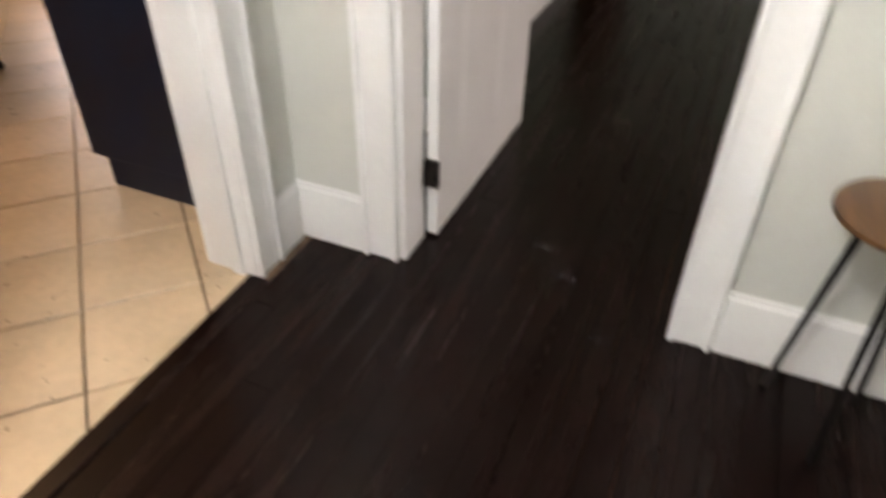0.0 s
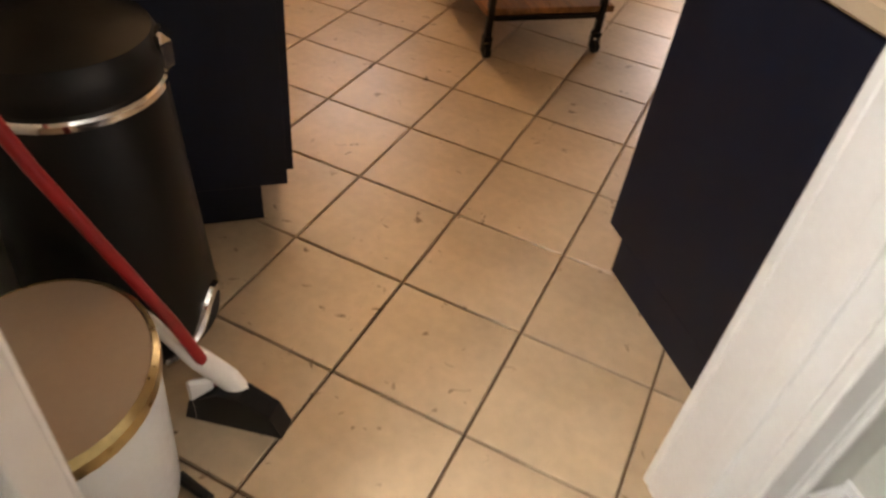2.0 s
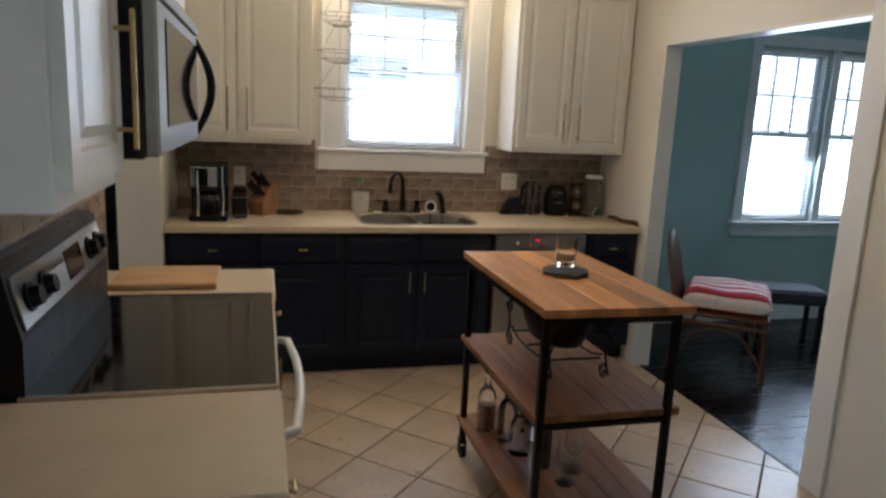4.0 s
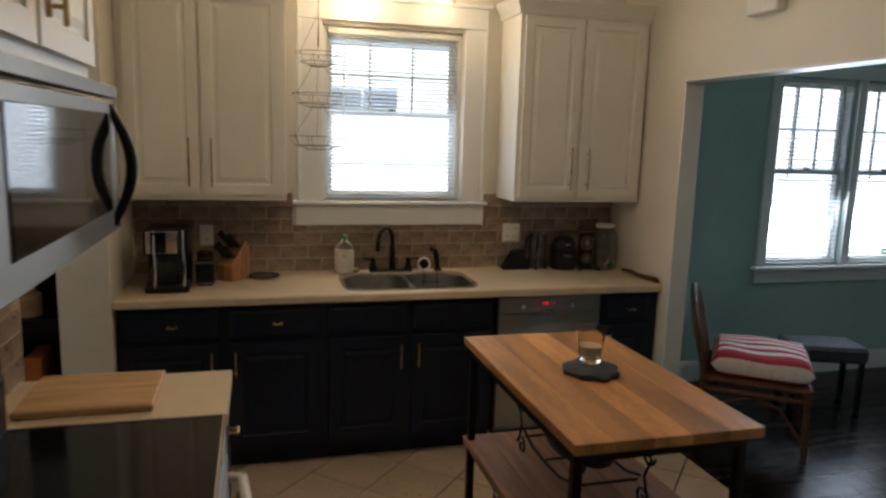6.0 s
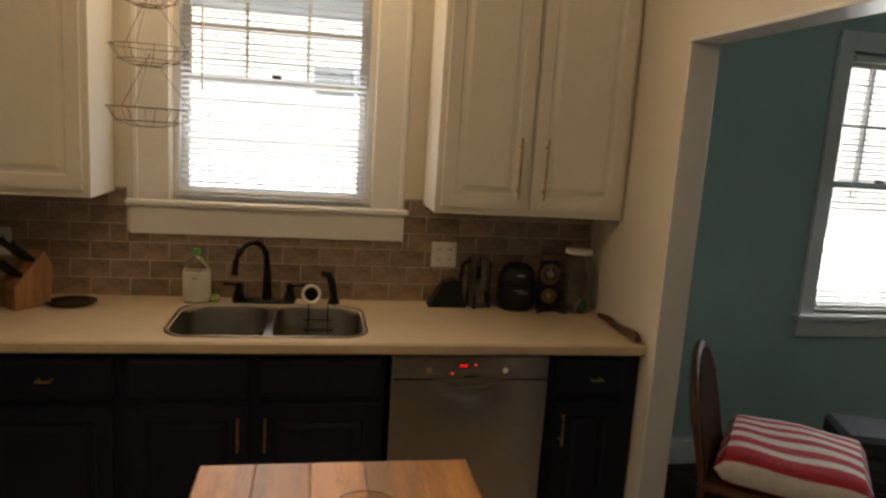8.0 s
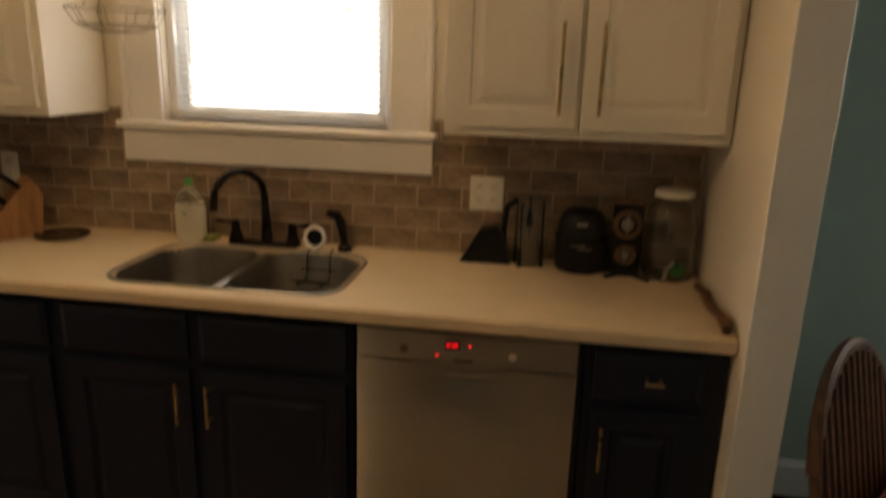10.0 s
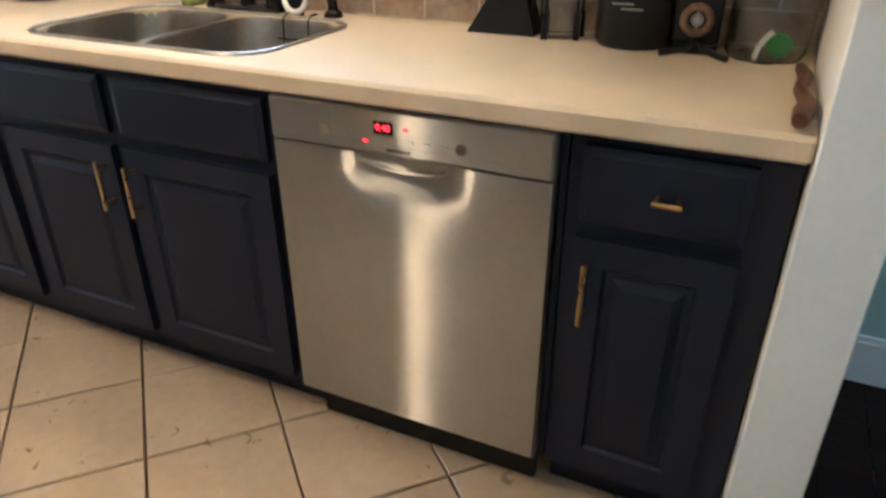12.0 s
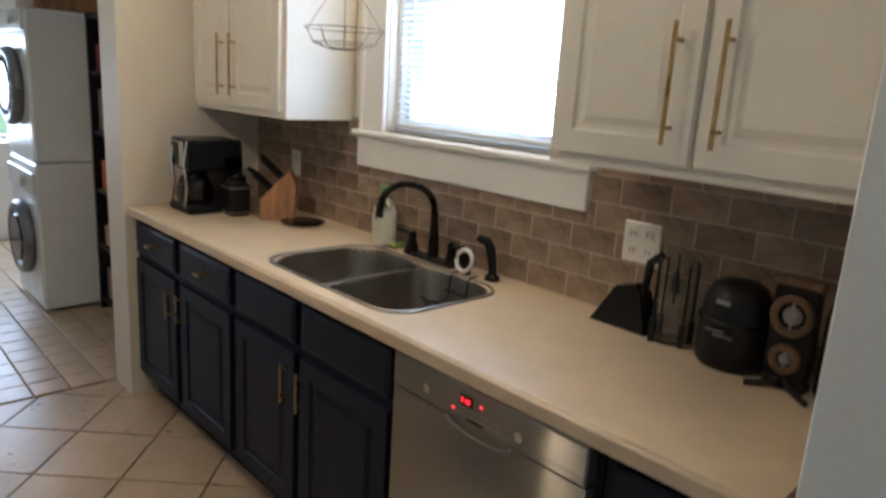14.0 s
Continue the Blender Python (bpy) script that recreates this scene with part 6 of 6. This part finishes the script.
# ---------- hall ----------
ht = thing("side_table", (-1.66, -6.1, 0), "small dark side table with thin slanting legs against the hall wall", "table")
b_ = bmesh.new()
lathe(b_, (-1.68, -6.10, 0.60), ((0, 0), (0.13, 0), (0.14, 0.006), (0.14, 0.018), (0.13, 0.024), (0, 0.024)), n=28)
part("tabletop", b_, DRESS, ht, smooth=True)
for x, y in ((-1.58, -6.00), (-1.56, -6.21), (-1.79, -6.11)):
    part("leg", rod(bmesh.new(), (x, y, 0), (-1.68 + (x + 1.68) * 0.5, -6.10 + (y + 6.10) * 0.5, 0.602), 0.008, 0.010, n=8), BLACKM, ht)

# ---------- floor pieces ----------
def clip(poly, x0, y0, x1, y1):
    for ax, v, s in ((0, x0, 1), (0, x1, -1), (1, y0, 1), (1, y1, -1)):
        out = []
        for i, p in enumerate(poly):
            q = poly[i - 1]
            dp, dq = s * (p[ax] - v), s * (q[ax] - v)
            if (dp >= 0) != (dq >= 0):
                f = dq / (dq - dp)
                out.append((q[0] + f * (p[0] - q[0]), q[1] + f * (p[1] - q[1])))
            if dp >= 0:
                out.append(p)
        poly = out
        if not poly:
            break
    return poly


def area(p):
    return abs(sum(p[i - 1][0] * p[i][1] - p[i][0] * p[i - 1][1] for i in range(len(p)))) / 2


def tile_bm(poly, h=0.012, e=0.003):
    """A flat tile with a softened upper edge."""
    bm = bmesh.new()
    cx, cy = sum(p[0] for p in poly) / len(poly), sum(p[1] for p in poly) / len(poly)
    size = max(max(abs(p[0] - cx), abs(p[1] - cy)) for p in poly)
    k = 1 - e / max(size, 0.02)
    lo = [bm.verts.new((x, y, -h)) for x, y in poly]
    mid = [bm.verts.new((x, y, -e * 0.7)) for x, y in poly]
    hi = [bm.verts.new((cx + (x - cx) * k, cy + (y - cy) * k, 0)) for x, y in poly]
    for a, b in ((lo, mid), (mid, hi)):
        for i in range(len(poly)):
            j = (i + 1) % len(poly)
            bm.faces.new((a[i], a[j], b[j], b[i]))
    bm.faces.new(hi)
    return bm


floor_k = structure("floor_kitchen", box(-3.12, -4.53, -0.02, 0.05, -0.02, -0.0105), GROUTF, "beige ceramic floor tiles laid diagonally with brown grout", "floor")
P, ANG, OX, OY, G = 0.33, 47.1, -2.0997, -3.729, 0.0035
ca, sa = math.cos(radians(ANG)), math.sin(radians(ANG))
full = None
rnd = random.Random(5)
for i in range(-14, 22):
    for j in range(-18, 18):
        sq = []
        for du, dv in ((0, 0), (1, 0), (1, 1), (0, 1)):
            u = (i + du) * P + (G if du == 0 else -G)
            v = (j + dv) * P + (G if dv == 0 else -G)
            sq.append((OX + u * ca - v * sa, OY + u * sa + v * ca))
        cx, cy = sum(p[0] for p in sq) / 4, sum(p[1] for p in sq) / 4
        poly = clip(sq, -3.10, -4.535, 0.045, -0.02)
        if len(poly) < 3 or area(poly) < 0.0006:
            continue
        if abs(area(poly) - area(sq)) < 1e-6:
            if full is None:
                full = finish("floor_tile", tile_bm([(p[0] - cx, p[1] - cy) for p in sq]), FTILE)
            me, at = full, (cx, cy, 0)
        else:
            me, at = finish("floor_tile", tile_bm(poly), FTILE), (0, 0, 0)
        ob = new("floor_tile", me)
        ob.parent = floor_k
        ob.location = at
floor_l = structure("floor_laundry", box(-6.45, -3.28, -0.02, -3.12, 0.25, -0.0105), GROUTF, "beige ceramic laundry floor tiles in straight rows", "floor")
LP = 0.157
lt = finish("floor_tile", tile_bm([(-0.0755, -0.0755), (0.0755, -0.0755), (0.0755, 0.0755), (-0.0755, 0.0755)]), FTILE)
far_v, far_f = [], []
for i in range(21):
    for j in range(22):
        x, y = -3.20 - LP * i, 0.165 - LP * j
        if x > -4.95 and y > -1.9:
            ob = new("floor_tile", lt)
            ob.parent = floor_l
            ob.location = (x, y, 0)
        else:
            k = len(far_v)
            far_v += [(x + dx, y + dy, dz) for dz in (-0.0105, 0) for dx, dy in ((-0.0755, -0.0755), (0.0755, -0.0755), (0.0755, 0.0755), (-0.0755, 0.0755))]
            far_f += [(k + 4, k + 5, k + 6, k + 7), (k, k + 1, k + 5, k + 4), (k + 1, k + 2, k + 6, k + 5), (k + 2, k + 3, k + 7, k + 6), (k + 3, k, k + 4, k + 7)]
far_me = bpy.data.meshes.new("far_floor_tiles")
far_me.from_pydata(far_v, [], far_f)
far_me.materials.append(FTILE)
far_ob = new("far_floor_tiles", far_me)
far_ob.parent = floor_l
far_ob["kind"] = "stuff"


def planks(name, x0, y0, x1, y1, label, along_x, width=0.083, seed=1, z=0.0):
    fl = structure(name, box(x0, y0, z - 0.03, x1, y1, z - 0.0175), DWOOD, label, "floor")
    r = random.Random(seed)
    span, run = (y1 - y0, x1 - x0) if along_x else (x1 - x0, y1 - y0)
    n = int(span / width)
    w = span / n
    for i in range(n):
        s = -r.uniform(0, 1.2)
        while s < run:
            ln = r.uniform(1.0, 2.0)
            a, b = max(0, s), min(run, s + ln)
            s += ln
            if b - a < 0.03:
                continue
            if along_x:
                bm = box(x0 + a + 0.0008, y0 + i * w + 0.0008, z - 0.018, x0 + b - 0.0008, y0 + (i + 1) * w - 0.0008, z, bevel=0.0012)
            else:
                bm = box(x0 + i * w + 0.0008, y0 + a + 0.0008, z - 0.018, x0 + (i + 1) * w - 0.0008, y0 + b - 0.0008, z, bevel=0.0012)
            ob = new("plank", finish("plank", bm, DWOOD))
            ob.parent = fl
    return fl


planks("floor_hall", -3.6, -8.0, 2.3, -4.60, "dark stained hardwood floor of hall and bedroom", True, seed=2)
planks("floor_dining", 0.09, -4.4, 4.3, TY, "dark stained hardwood dining room floor", False, 0.12, seed=4)
solid("threshold_strip", boxes((DX0, -4.60, -0.01, DX1, -4.535, 0.008), bevel=0.005), DWOOD, "dark wood threshold strip between tile and hardwood", "threshold")
solid("threshold_strip", boxes((0.045, -2.2, -0.01, 0.09, -0.703, 0.006), bevel=0.004), DWOOD, "dark wood threshold strip between tile and hardwood", "threshold")

# ---------- backsplash tiles ----------
TW, TH = 0.1545, 0.0762


def wall_tiles(parent, u0, u1, z0, z1, place, skip=(), joint=0.0):
    """Running-bond tiles from u0 to u1; one upright joint of the lowest row falls on u = joint."""
    row = 0
    z = z0
    shared = {}

    def lay(a, b, z, h):
        w = b - a - 0.004
        if w < 0.012:
            return
        key = (round(w, 4), round(h, 4))
        if key not in shared:
            bm = tile_bm([(-w / 2, -h / 2), (w / 2, -h / 2), (w / 2, h / 2), (-w / 2, h / 2)], 0.006, 0.0025)
            shared[key] = finish("wall_tile", bm, BSPL)
        ob = new("wall_tile", shared[key])
        ob.parent = parent
        ob.matrix_world = place((a + b) / 2, z + h / 2 + 0.002)

    while z < z1 - 0.005:
        h = min(TH, z1 - z) - 0.004
        u = joint + (TW / 2 if row % 2 else 0)
        u -= TW * math.ceil((u - u0) / TW)
        while u < u1 - 0.005:
            a, b = max(u, u0), min(u + TW, u1)
            u += TW
            for s0, s1, sz in skip:
                if z + h > sz + 0.001 and b > s0 and a < s1:
                    low = sz - z - 0.004
                    if low > 0.012:
                        lay(max(a, s0), min(b, s1), z, low)
                    if a < s0:
                        b = min(b, s0)
                    elif b > s1:
                        a = max(a, s1)
                    else:
                        a = b
            if b - a < 0.016:
                continue
            lay(a, b, z, h)
        z += TH
        row += 1


bed = bpy.data.objects["backsplash_bed"]
wall_tiles(bed, SX + 0.002, -0.002, 0.914, 1.365, lambda u, z: pose(u, -0.0095 + 0.0, z, 90, 0, 0), skip=((-2.03, -0.885, 1.1855),), joint=-1.092)
bedw = bpy.data.objects["backsplash_bed_west"]
wall_tiles(bedw, -3.55, -1.645, 0.914, 1.39, lambda u, z: pose(LX + 0.0095, u, z, 90, 0, 90), joint=-2.6)
